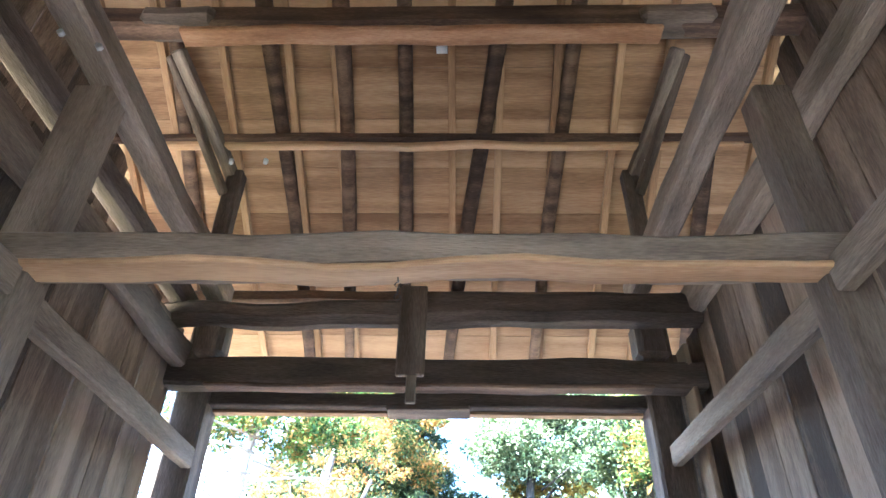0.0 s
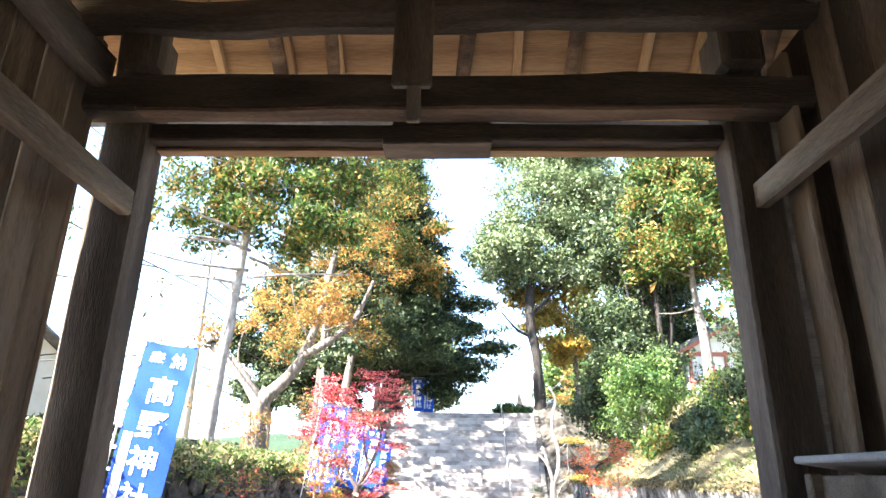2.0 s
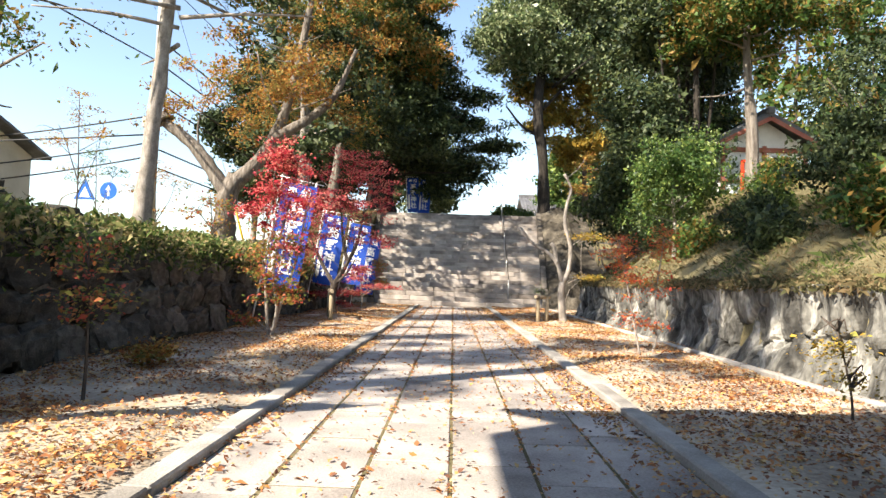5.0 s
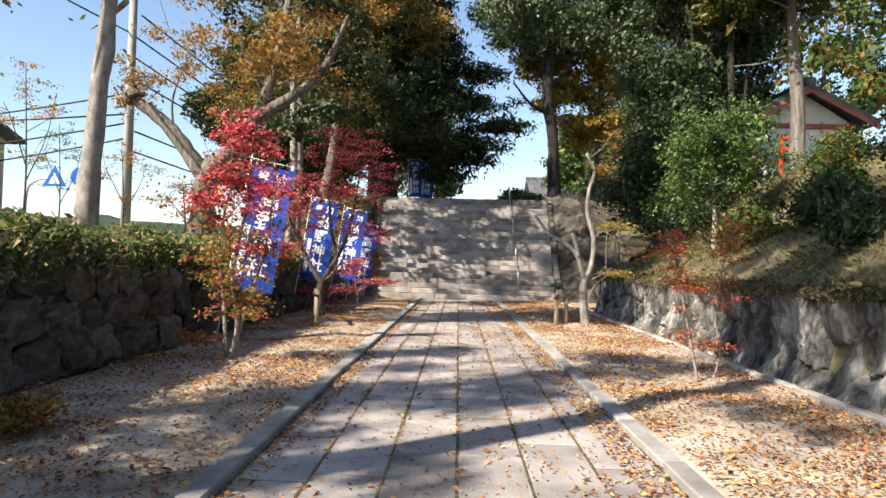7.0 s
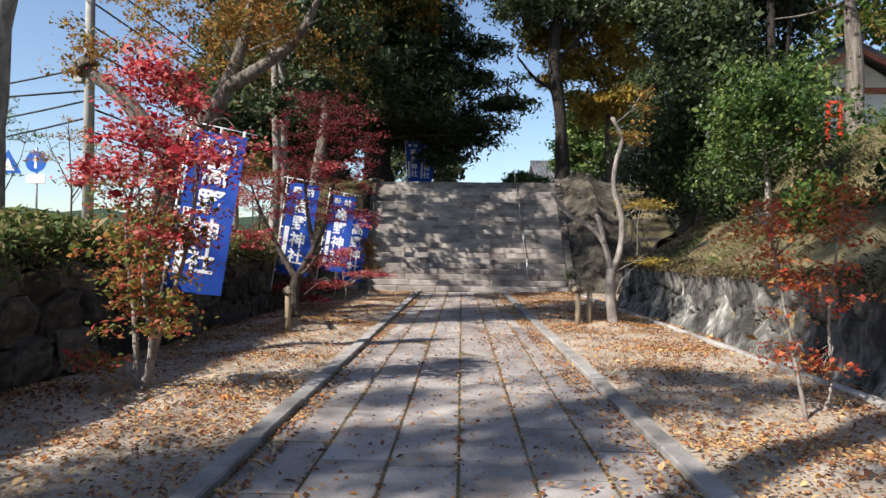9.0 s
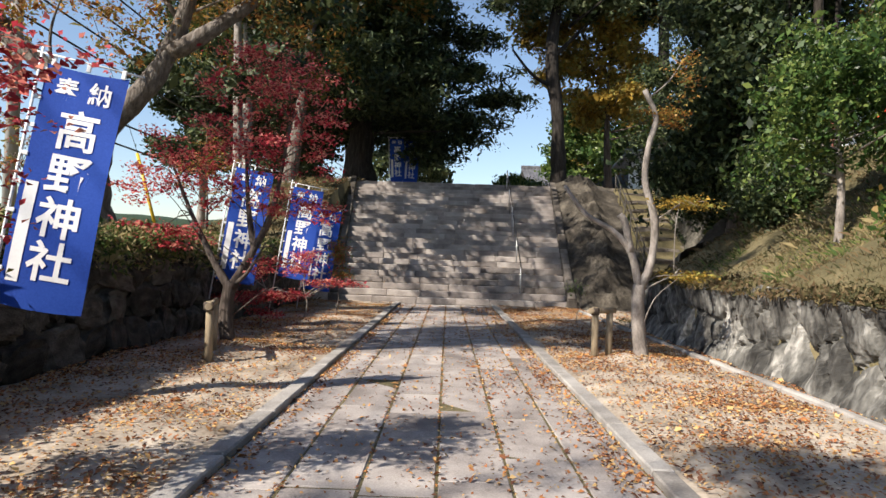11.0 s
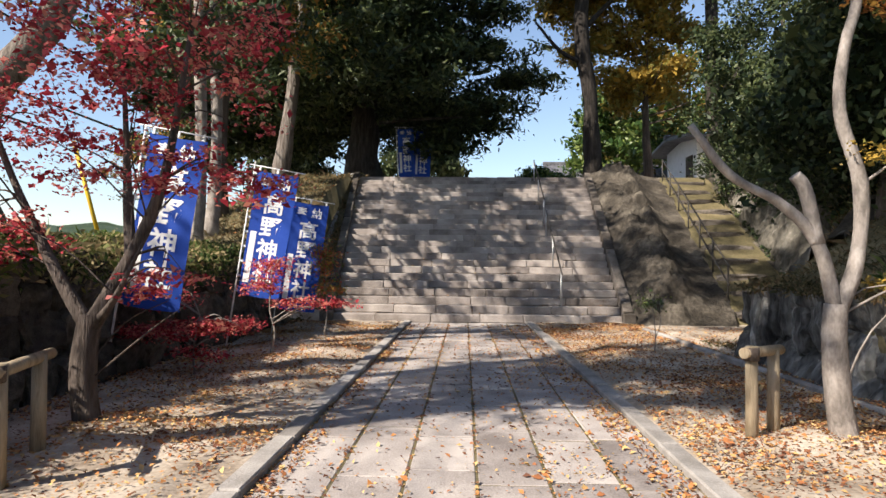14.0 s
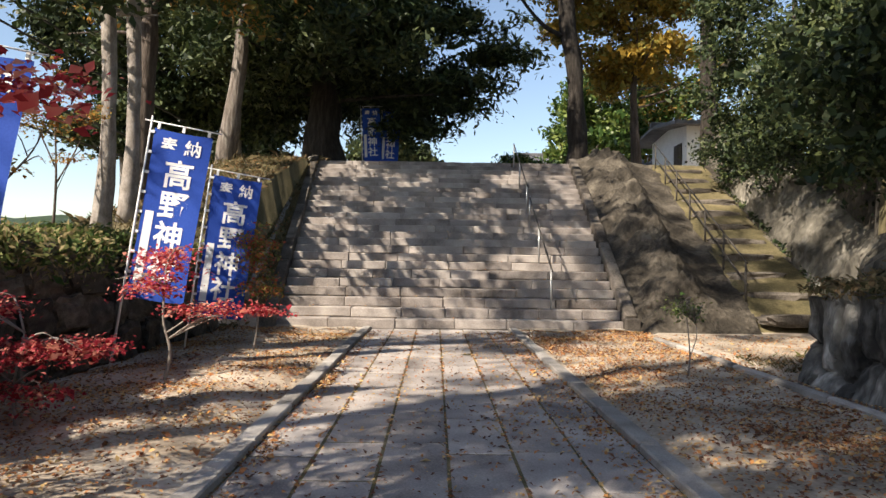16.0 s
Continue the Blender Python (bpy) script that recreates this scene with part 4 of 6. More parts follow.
# ---- maples and saplings ----
def maple(name, label, at, stems, blobs, n, clumps, mt, bark, leaf=0.045, lower=None, twigs=14):
    ob = thing(name, label, "tree", at)
    tips = []
    for sp, r0, r1 in stems:
        q = spline(sp, 5)
        k = len(q) - 1
        part("stem", tube_bm(q, [r0 + (r1 - r0) * i / k for i in range(k + 1)], 8, 0.25, True, r0), M[bark], ob)
        tips += q[k // 3:]
    for i in range(twigs):
        c = blobs[rnd.randrange(len(blobs))]
        e = Vector(c[0]) + Vector([rnd.uniform(-0.8, 0.8) * c[1][j] for j in range(3)])
        a = min(rnd.sample(tips, min(9, len(tips))), key=lambda q: (q - e).length + 2 * max(0, q.z - e.z))
        mid = (a + e) / 2 + Vector((rnd.uniform(-0.1, 0.1), rnd.uniform(-0.1, 0.1), 0.1))
        part("twig", tube_bm(spline([a, mid, e], 3), [0.01, 0.009, 0.008, 0.007, 0.005, 0.004, 0.002], 4), M[bark], ob)
    leaf *= 0.68
    pts = crown_points(blobs, int(n * 1.6), int(clumps * 1.15), (0.1, 0.1, 0.03), 0.1)
    quads("foliage", leaves_at(pts, leaf, 0.55, 1.3), M[mt], ob)
    if lower:
        pts = crown_points(lower[0], int(lower[1] * 1.9), max(6, lower[1] // 24), (0.09, 0.09, 0.04), 0.1)
        quads("lower_foliage", leaves_at(pts, leaf, 0.5, 1.3), M[lower[2]], ob, lower[3])
    return ob


maple("maple_tree", "young multi-stemmed maple, red above and orange-green below", (-2.92, 15.9, 0.0),
      [([(0, 0, 0), (0.1, 0, 0.5), (0.02, 0, 1.2), (0.25, 0, 2.3)], 0.035, 0.012), ([(0.02, 0, 0), (0.18, 0.05, 0.7), (0.4, 0.1, 1.5), (0.5, 0.1, 2.5)], 0.03, 0.01),
       ([(-0.02, 0, 0), (-0.12, 0.1, 0.8), (-0.2, 0.1, 1.6), (0.0, 0.1, 2.6)], 0.03, 0.01), ([(0, 0, 0.15), (-0.3, 0, 0.35), (-0.45, 0, 0.3)], 0.015, 0.006)],
      [((0.1, 0, 3.0), (0.4, 0.4, 0.3), 1.6), ((0.15, 0, 2.6), (0.55, 0.5, 0.4), 3), ((0.5, 0, 2.2), (0.6, 0.5, 0.35), 2), ((-0.2, 0, 2.1), (0.5, 0.5, 0.35), 2), ((0.3, 0, 1.6), (0.6, 0.5, 0.3), 1)],
      3600, 130, "leaf_red", "bark_pale", 0.05,
      ([((0.0, 0, 1.3), (0.6, 0.5, 0.4), 2), ((0.1, 0, 0.85), (0.5, 0.4, 0.3), 1.5), ((-0.4, 0, 0.35), (0.2, 0.2, 0.08), 0.5), ((0.2, 0, 1.7), (0.6, 0.5, 0.3), 0.8)], 1700, "leaf_mixed", "orange and green lower leaves"), 22)
maple("maple_tree", "red maple with forked grey trunk beside a wooden stake frame", (-3.0, 21.8, 0.02),
      [([(0, 0, -0.05), (-0.05, 0, 0.5), (0.0, 0, 0.95)], 0.11, 0.085), ([(0, 0, 0.85), (0.25, 0, 1.3), (0.55, 0, 2.0), (0.75, 0, 3.2)], 0.075, 0.02),
       ([(-0.02, 0, 0.85), (-0.3, 0, 1.3), (-0.65, 0, 2.0), (-0.9, 0, 2.6)], 0.06, 0.015), ([(0.3, 0, 1.4), (0.1, 0.3, 2.1), (0.0, 0.4, 3.0)], 0.05, 0.015), ([(0.05, 0, 0.9), (0.3, -0.2, 1.1), (0.55, -0.3, 1.5)], 0.035, 0.01)],
      [((0.6, 0, 3.4), (1.3, 1.1, 0.7), 4), ((0.2, 0, 2.7), (1.6, 1.2, 0.5), 4), ((-0.8, 0, 2.3), (0.9, 0.9, 0.4), 2.4), ((0.9, 0, 2.0), (0.7, 0.7, 0.3), 1.6), ((-0.9, 0, 1.6), (0.7, 0.6, 0.25), 1.2), ((0.5, 0.1, 4.0), (1.0, 0.9, 0.5), 2), ((0.55, 0, 1.2), (0.4, 0.4, 0.2), 0.5)],
      7000, 200, "leaf_red", "bark_dark", 0.05, None, 46)
maple("maple_sapling", "small crimson maple sapling with thin twisted stem", (-3.0, 26.5, 0.0),
      [([(0, 0, 0), (0.06, 0, 0.35), (-0.02, 0, 0.7), (0, 0, 1.3)], 0.022, 0.008)],
      [((0, 0, 1.3), (0.35, 0.3, 0.2), 2), ((0.4, 0, 0.8), (0.4, 0.3, 0.1), 1.4), ((-0.2, 0, 1.05), (0.45, 0.3, 0.12), 1.4), ((0.9, 0.3, 0.75), (0.25, 0.2, 0.1), 0.7)], 1500, 60, "leaf_red", "bark_pale", 0.045)
maple("maple_sapling", "slim sapling with olive and brown leaves", (-2.72, 28.9, 0.0),
      [([(0, 0, 0), (0.05, 0, 0.5), (0, 0, 1.6)], 0.018, 0.008)], [((0, 0, 1.5), (0.28, 0.28, 0.45), 2), ((0.05, 0, 0.95), (0.3, 0.3, 0.2), 1)], 1500, 50, "leaf_mixed", "bark_pale", 0.045)
maple("maple_sapling", "low crimson maple sapling on the sandy verge", (-3.35, 24.6, 0.0),
      [([(0, 0, 0), (-0.02, 0, 0.35), (0.05, 0, 0.75)], 0.016, 0.006)], [((0.25, 0, 0.62), (0.5, 0.35, 0.1), 2), ((-0.4, 0, 0.55), (0.45, 0.35, 0.14), 2), ((-0.5, 0.1, 0.95), (0.35, 0.3, 0.14), 1.2), ((0.1, 0, 0.3), (0.3, 0.3, 0.1), 0.6)], 2600, 80, "leaf_red", "bark_pale", 0.045)
maple("maple_sapling", "staked sapling with rusty orange leaves", (-2.85, 10.6, 0.0),
      [([(0, 0, 0), (0.01, 0, 0.4), (-0.02, 0, 1.2)], 0.016, 0.007)], [((0, 0, 1.15), (0.36, 0.3, 0.18), 2), ((0.1, 0, 0.85), (0.42, 0.3, 0.12), 2), ((-0.1, 0, 0.7), (0.25, 0.2, 0.1), 0.6)], 420, 26, "leaf_mixed", "bark_dark", 0.042)
maple("maple_sapling", "thin leaning sapling with orange-red leaves", (2.82, 15.4, 0.0),
      [([(0, 0, 0), (-0.08, 0, 0.4), (-0.16, 0, 0.8), (-0.3, 0, 1.5)], 0.02, 0.008)], [((-0.32, 0, 1.6), (0.26, 0.25, 0.32), 2), ((-0.15, 0, 1.1), (0.28, 0.25, 0.25), 1.2), ((-0.15, 0, 0.6), (0.2, 0.2, 0.16), 0.6)], 800, 34, "leaf_flame", "bark_pale", 0.045)
maple("maple_sapling", "thin upright sapling with red and orange leaves", (3.05, 15.6, 0.0),
      [([(0, 0, 0), (0.07, 0, 0.3), (0.05, 0, 0.9), (0.15, 0, 1.7)], 0.018, 0.008)], [((0.15, 0, 1.65), (0.22, 0.22, 0.35), 2), ((0.1, 0, 1.05), (0.24, 0.2, 0.25), 1), ((0.0, 0, 0.45), (0.14, 0.14, 0.12), 0.6)], 700, 30, "leaf_flame", "bark_pale", 0.045)
maple("maple_sapling", "tiny sapling with yellow leaves tied to a stake", (3.1, 10.7, 0.0),
      [([(0, 0, 0), (-0.02, 0, 0.3), (-0.12, 0, 0.75)], 0.012, 0.005)], [((-0.2, 0, 0.62), (0.16, 0.14, 0.2), 2), ((0.0, 0, 0.35), (0.16, 0.14, 0.12), 1)], 300, 22, "leaf_yellow", "bark_dark", 0.034)
maple("maple_sapling", "small bare sapling with a few green leaves", (2.92, 27.2, 0.0),
      [([(0, 0, 0), (0.02, 0, 0.3), (-0.03, 0, 0.85)], 0.012, 0.005), ([(0.02, 0, 0.25), (0.1, 0, 0.5), (0.08, 0, 0.75)], 0.008, 0.004)], [((-0.02, 0, 0.8), (0.16, 0.14, 0.18), 1)], 320, 20, "leaf_green", "bark_pale", 0.035)
maple("dry_plant", "low tuft of dry yellow-orange foliage", (-3.2, 12.4, 0.0),
      [([(0, 0, 0), (0.02, 0, 0.1), (0.05, 0, 0.2)], 0.01, 0.004)], [((0.05, 0, 0.2), (0.28, 0.25, 0.12), 1)], 1100, 30, "leaf_orange", "bark_dark", 0.04, None, 8)
for x, y, h, mt in ((-9.6, 21.6, 4.0, "leaf_orange"), (-9.0, 24.6, 2.8, "leaf_orange"), (-11.6, 26.0, 3.6, "leaf_green"), (-6.9, 23.6, 1.8, "leaf_mixed"), (-5.6, 27.6, 2.0, "leaf_orange"), (-6.9, 31.0, 3.2, "leaf_orange")):
    maple("young_tree", "thin young tree with sparse autumn leaves on the west bank", (x, y, 1.5),
          [([(0, 0, 0), (0.05, 0, h * 0.4), (-0.05, 0, h)], 0.03, 0.008), ([(0.04, 0, h * 0.35), (0.4, 0.1, h * 0.6), (0.6, 0.1, h * 0.85)], 0.015, 0.005), ([(0.03, 0, h * 0.45), (-0.4, 0.1, h * 0.7), (-0.6, 0.1, h * 0.8)], 0.015, 0.005)],
          [((0, 0, h * 0.9), (0.5, 0.5, h * 0.14), 2), ((0.6, 0, h * 0.75), (0.5, 0.4, h * 0.08), 1.4), ((-0.6, 0, h * 0.7), (0.5, 0.4, h * 0.08), 1.4), ((0.1, 0, h * 0.5), (0.6, 0.4, h * 0.06), 0.8)], 700, 44, mt, "bark_dark", 0.055, None, 14)
# pruned pale tree on the east verge
maple("pruned_tree", "pruned crooked tree with pale smooth bark and few yellow-green leaves", (2.72, 21.8, 0.06),
      [([(0.05, 0, -0.1), (0.0, 0, 0.35), (-0.03, 0, 0.75), (-0.02, 0, 1.05)], 0.105, 0.08), ([(-0.02, 0, 1.0), (-0.15, 0, 1.5), (-0.42, 0, 1.8), (-0.8, 0, 2.02), (-1.1, 0, 2.4)], 0.058, 0.026), ([(-0.15, 0, 1.5), (-0.24, 0, 1.9), (-0.32, 0, 2.02)], 0.055, 0.045),
       ([(0.0, 0, 1.0), (0.14, 0, 1.4), (0.17, 0, 1.95), (0.02, 0, 2.5), (0.06, 0, 3.0), (0.15, 0, 3.4), (-0.02, 0, 3.78)], 0.06, 0.036), ([(0.02, 0, 3.65), (0.3, 0, 3.9), (0.5, 0, 4.2)], 0.015, 0.005), ([(0.17, 0, 1.95), (0.55, 0, 2.2), (0.9, 0, 2.25)], 0.012, 0.004), ([(-0.02, 0, 0.95), (0.35, 0, 1.15), (0.6, 0, 1.25)], 0.012, 0.004)],
      [((0.6, 0, 2.2), (0.5, 0.3, 0.09), 2), ((0.65, 0, 1.2), (0.32, 0.25, 0.08), 1.4)], 800, 36, "leaf_yellow", "bark_pale", 0.045,
      ([((0.4, 0.1, 3.5), (0.35, 0.3, 0.3), 2), ((0.5, 0, 4.1), (0.3, 0.2, 0.25), 1)], 500, "leaf_orange", "sparse orange leaves"), 7)


# ---- stake frames beside the trees ----
for x, y, ex, ey, lab in ((-2.84, 20.6, -0.16, 0.6, "weathered wooden stake frame beside the maple"), (2.14, 21.95, 0.24, 0.16, "weathered wooden stake frame beside the pruned tree")):
    ob = thing("stake_frame", lab, "stake", (x, y, 0), "stake frames")
    part("post", tube_bm([(0, 0, -0.05), (0, 0, 0.77)], [0.05, 0.046], 10, 0.1), M["post_wood"], ob)
    part("post", tube_bm([(ex, ey, -0.05), (ex, ey, 0.74)], [0.05, 0.046], 10, 0.1), M["post_wood"], ob)
    part("crossbar", tube_bm([(-0.35 * ex, -0.35 * ey, 0.72), (1.35 * ex, 1.35 * ey, 0.72)], [0.042, 0.04], 10, 0.1), M["post_wood"], ob)
    part("binding", tube_bm([(-0.01, -0.02, 0.66), (-0.01, -0.02, 0.76)], [0.06, 0.06], 8), M["bark_dark"], ob, "dark rope binding")


# ---- banner flags ----
def glyphs(text, size, m, material, parent):
    cu = bpy.data.curves.new("lettering", "FONT")
    cu.body = text
    cu.size = size
    cu.align_x, cu.align_y = "CENTER", "CENTER"
    cu.extrude = 0.0008
    cu.offset = 0.006 * size / 0.3
    cu.resolution_u = 2
    tmp = bpy.data.objects.new("lettering", cu)
    scene.collection.objects.link(tmp)
    me = bpy.data.meshes.new_from_object(tmp.evaluated_get(bpy.context.evaluated_depsgraph_get()))
    bpy.data.objects.remove(tmp)
    me.materials.clear()
    ob = place("lettering", me, material, parent, "white brushed lettering", m)
    return ob


def banner(at, lean, turn, wave, cloth_h=2.05, cloth_w=0.68, pole_top=3.1, plain=False):
    ob = thing("banner_flag", "tall blue cloth banner with white lettering on a white pole", "banner", at, "blue banners")
    ob.rotation_euler = (0, radians(lean), radians(turn))
    part("pole", tube_bm([(0, 0, -0.05), (0, 0, 1.5), (0, 0, pole_top)], [0.016, 0.014, 0.011], 8), M["white"], ob)
    part("crossbar", tube_bm([(-0.08, 0, pole_top - 0.06), (cloth_w + 0.16, 0, pole_top - 0.09)], [0.008, 0.008], 6), M["white"], ob)

    def bend(x, z):
        return 0.02 * math.sin(5 * x + 2.2 * z + wave) + 0.05 * math.sin(1.7 * z + wave) * x / cloth_w

    z1 = pole_top - 0.14
    bm = bmesh.new()
    nx_, nz_ = 14, 36
    vs = [[bm.verts.new((0.05 + cloth_w * i / nx_, bend(cloth_w * i / nx_, z1 - cloth_h * j / nz_), z1 - cloth_h * j / nz_ - 0.02 * math.sin(3 * i / nx_))) for i in range(nx_ + 1)] for j in range(nz_ + 1)]
    for j in range(nz_):
        for i in range(nx_):
            bm.faces.new((vs[j][i], vs[j + 1][i], vs[j + 1][i + 1], vs[j][i + 1])).smooth = True
    cl = part("cloth", bm, M["cloth_blue"], ob, "rippled blue cloth")
    for k in range(9):
        z = z1 - 0.05 - k * (cloth_h - 0.1) / 8
        part("loop", box_bm(0.07, 0.02, 0.035, 0.004), M["white"], ob, "", Matrix.Translation((0.025, bend(0, z), z)))
    for k in range(3):
        x = 0.1 + k * (cloth_w - 0.1) / 2
        part("loop", box_bm(0.035, 0.02, 0.08, 0.004), M["white"], ob, "", Matrix.Translation((x, bend(x, z1), z1 + 0.03)))

    def letter(ch, x, z, size):
        me_ob = glyphs(ch, size, Matrix.Identity(4), M["white"], cl)
        for v in me_ob.data.vertices:
            px, pz = 0.05 + x + v.co.x, z + v.co.y
            off = bend(px - 0.05, pz)
            v.co = Vector((px, off - 0.006 + v.co.z * 0.5, pz))

    s = cloth_w / 0.68
    letter("奉", 0.2 * s, z1 - 0.2, 0.2 * s)
    letter("納", 0.48 * s, z1 - 0.2, 0.2 * s)
    for k, ch in enumerate("高野神社"):
        letter(ch, 0.36 * s, z1 - 0.55 - 0.375 * k, 0.36 * s)
    bm = bmesh.new()
    strip = [[bm.verts.new((0.05 + x, bend(x, z1 - 1.0 - 0.85 * j / 8) - 0.005, z1 - 1.0 - 0.85 * j / 8)) for x in (0.045, 0.145)] for j in range(9)]
    for j in range(8):
        bm.faces.new((strip[j][0], strip[j + 1][0], strip[j + 1][1], strip[j][1]))
    part("name_strip", bm, M["white"], cl, "narrow white strip down the cloth")
    return ob


banner((-4.02, 9.0, 0.0), 7, 6, 0.3, cloth_h=1.9, cloth_w=0.6, pole_top=2.82)
banner((-3.92, 18.1, 0.0), 9, 8, 1.4)
banner((-4.3, 24.3, 0.0), 8, 5, 2.2)
banner((-3.98, 27.3, 0.0), 8, 4, 3.1)
banner((-3.72, 28.9, 0.0), 7, 10, 4.0, pole_top=2.75)
banner((-2.9, 43.8, TOP_Z - 0.01), -3, 4, 1.0, pole_top=2.4)
banner((-2.35, 44.1, TOP_Z - 0.01), 3, 4, 2.0, pole_top=2.4)


# ---- handrail on the steps ----
def stair_z(y):
    return RISE * max(0, min(STEPS, int((y - STAIR_Y) / RUN) + 1)) if y > STAIR_Y else 0.0


for ya, yb in ((32.95, 37.0), (37.75, 41.95)):
    ob = thing("handrail", "thin galvanised handrail on the stone steps", "handrail", (2.3 + 0.03 * (ya - STAIR_Y), ya, stair_z(ya)), "stair handrails")
    for k in range(3):
        y = ya + (yb - ya) * k / 2
        z = stair_z(y) - stair_z(ya)
        dx = 0.03 * (y - ya)
        part("post", tube_bm([(dx, y - ya, z - 0.02), (dx, y - ya, z + 0.84)], [0.022, 0.022], 8), M["steel"], ob)
    part("rail", tube_bm([(0, -0.12, 0.80), (0.03 * (yb - ya), yb - ya + 0.1, stair_z(yb) - stair_z(ya) + 0.86)], [0.02, 0.02], 8), M["iron"], ob)

# iron railing along the side path
ob = thing("iron_railing", "dark iron railing along the worn side path", "railing", (0, 0, 0))
for k in range(7):
    y = 33.0 + k * 1.4
    cx, cz = side_path(y)
    part("post", tube_bm([(cx - 0.82, y, cz - 0.2), (cx - 0.82, y, cz + 0.85)], [0.024, 0.024], 6), M["iron"], ob)
for h in (0.4, 0.85):
    pts = [(side_path(y)[0] - 0.82, y, side_path(y)[1] + h) for y in (32.9, 36, 39, 41.5)]
    part("rail", tube_bm(pts, [0.02] * 4, 6), M["iron"], ob)
for k in range(11):
    y = 32.4 + k * 0.88
    cx, cz = side_path(y)
    st = part("side_step", rock_bm(0.72, 0.2, 0.12, k * 3.7, 3, 0.3), M["side_stone"], None, "rough worn rock step of the earthen side path", pose(cx + rnd.uniform(-0.1, 0.1), y, cz - 0.05, 0, 0, rnd.uniform(-14, 14)))
    tagged(st, category="step", group="side path steps")


# ---- rocks ----
for x, y, z, sx, sy, sz, turn in ((-5.2, 12.2, 1.72, 0.5, 0.35, 0.22, 20), (-4.9, 13.3, 1.62, 0.3, 0.25, 0.16, 70), (-5.6, 11.4, 1.66, 0.4, 0.3, 0.18, 0), (-4.85, 9.6, 1.6, 0.5, 0.4, 0.2, 10)):
    tagged(part("boulder", rock_bm(sx, sy, sz, x), M["rock"], None, "dark angular boulder on top of the wall", pose(x, y, z, 0, 0, turn)), category="rock", group="boulders on the bank")


# weathered outcrop between the two flights
slope = bpy.data.meshes.new("rock_slope")
NU, NV = 190, 46
vs, fs = [], []
for a in range(NU + 1):
    y = 31.75 + 10.35 * a / NU
    ramp = TOP_Z * min(1.0, max(0.0, (y - STAIR_Y) / (TOP_Y - STAIR_Y)))
    cx, cz = side_path(y)
    xa, xb = stair_edges(y)[1] + 0.2, cx - 0.8
    rise_in = ease(31.85, 32.8, y)
    for b in range(NV + 1):
        t = b / NV
        x = xa + (xb - xa) * t
        q = Vector((x, y, 0))
        hump = math.sin(math.pi * min(1, t * 1.15)) if t < 0.87 else math.sin(math.pi * min(1, t * 1.15)) * 0.5
        cell = noise.voronoi(q * 1.5 + Vector((0.4 * noise.noise(q * 2.0), 0.4 * noise.noise(q * 2.0 + Vector((3, 1, 0))), 0)))[0]
        rough_z = 0.5 * abs(noise.noise(q * 1.1)) + 0.4 * min(0.5, cell[1] - cell[0]) + 0.22 * noise.noise(q * 2.3) + 0.14 * abs(noise.noise(q * 5.0)) + 0.06 * noise.noise(q * 12.0)
        z = ramp * (1 - t) + (cz - 0.02) * t - 0.08 * (1 - rise_in) + rise_in * (0.1 * (1 - t) + (0.3 * hump + rough_z * (0.2 + 0.8 * math.sin(math.pi * t))) * (1 - 0.85 * ease(0.45, 0.85, t)))
        vs.append((x + 0.12 * noise.noise(q * 2.0 + Vector((0, 0, 5))), y - 0.3 * rise_in * noise.noise(q * 1.4 + Vector((0, 0, 9))), z))
for a in range(NU):
    for b in range(NV):
        k = a * (NV + 1) + b
        fs.append((k, k + 1, k + NV + 2, k + NV + 1))
slope.from_pydata(vs, [], fs)
tagged(smooth(place("rock_slope", slope, M["outcrop"])), "weathered brown-grey outcrop between the steps and the side path", "rock slope", kind="structure")


def cliff_line(u):
    """Foot of the rock face at u from 0 to 1: from the wall's end up along the side path."""
    y = 26.6 + 15.2 * u
    return (4.25 + (y - 26.6) * 0.62 if y < 31.9 else side_path(y)[0] + 1.0 - 0.45 * max(0.0, 33.0 - y)), y


face = bpy.data.meshes.new("rock_face")
NU, NV = 300, 26
vs, fs = [], []
for a in range(NU + 1):
    x0, y0 = cliff_line(a / NU)
    x1, y1 = cliff_line(min(1, a / NU + 0.01))
    nrm = Vector((y1 - y0, -(x1 - x0), 0))
    nrm = nrm.normalized() if nrm.length > 1e-6 else Vector((1, 0, 0))
    z0 = side_path(y0)[1] - 0.25
    tall = 2.1 + 0.5 * noise.noise(Vector((y0 * 0.4, 1, 0)))
    for b in range(NV + 1):
        t = b / NV
        q = Vector((x0, y0, z0 + tall * t))
        bulge = 0.45 * noise.noise(q * 0.8) + 0.2 * abs(noise.noise(q * 1.9)) + 0.09 * noise.noise(q * 4.5) + 0.04 * noise.noise(q * 11)
        vs.append(q + nrm * (bulge * min(1, 3 * t + 0.3) + 0.3 * t + 0.7 * t ** 4))
for a in range(NU):
    for b in range(NV):
        k = a * (NV + 1) + b
        fs.append((k, k + NV + 1, k + NV + 2, k + 1))
face.from_pydata(vs, [], fs)
tagged(smooth(place("rock_face", face, M["cliff"])), "rough grey rock face rising beside the side path", "rock face", kind="structure")
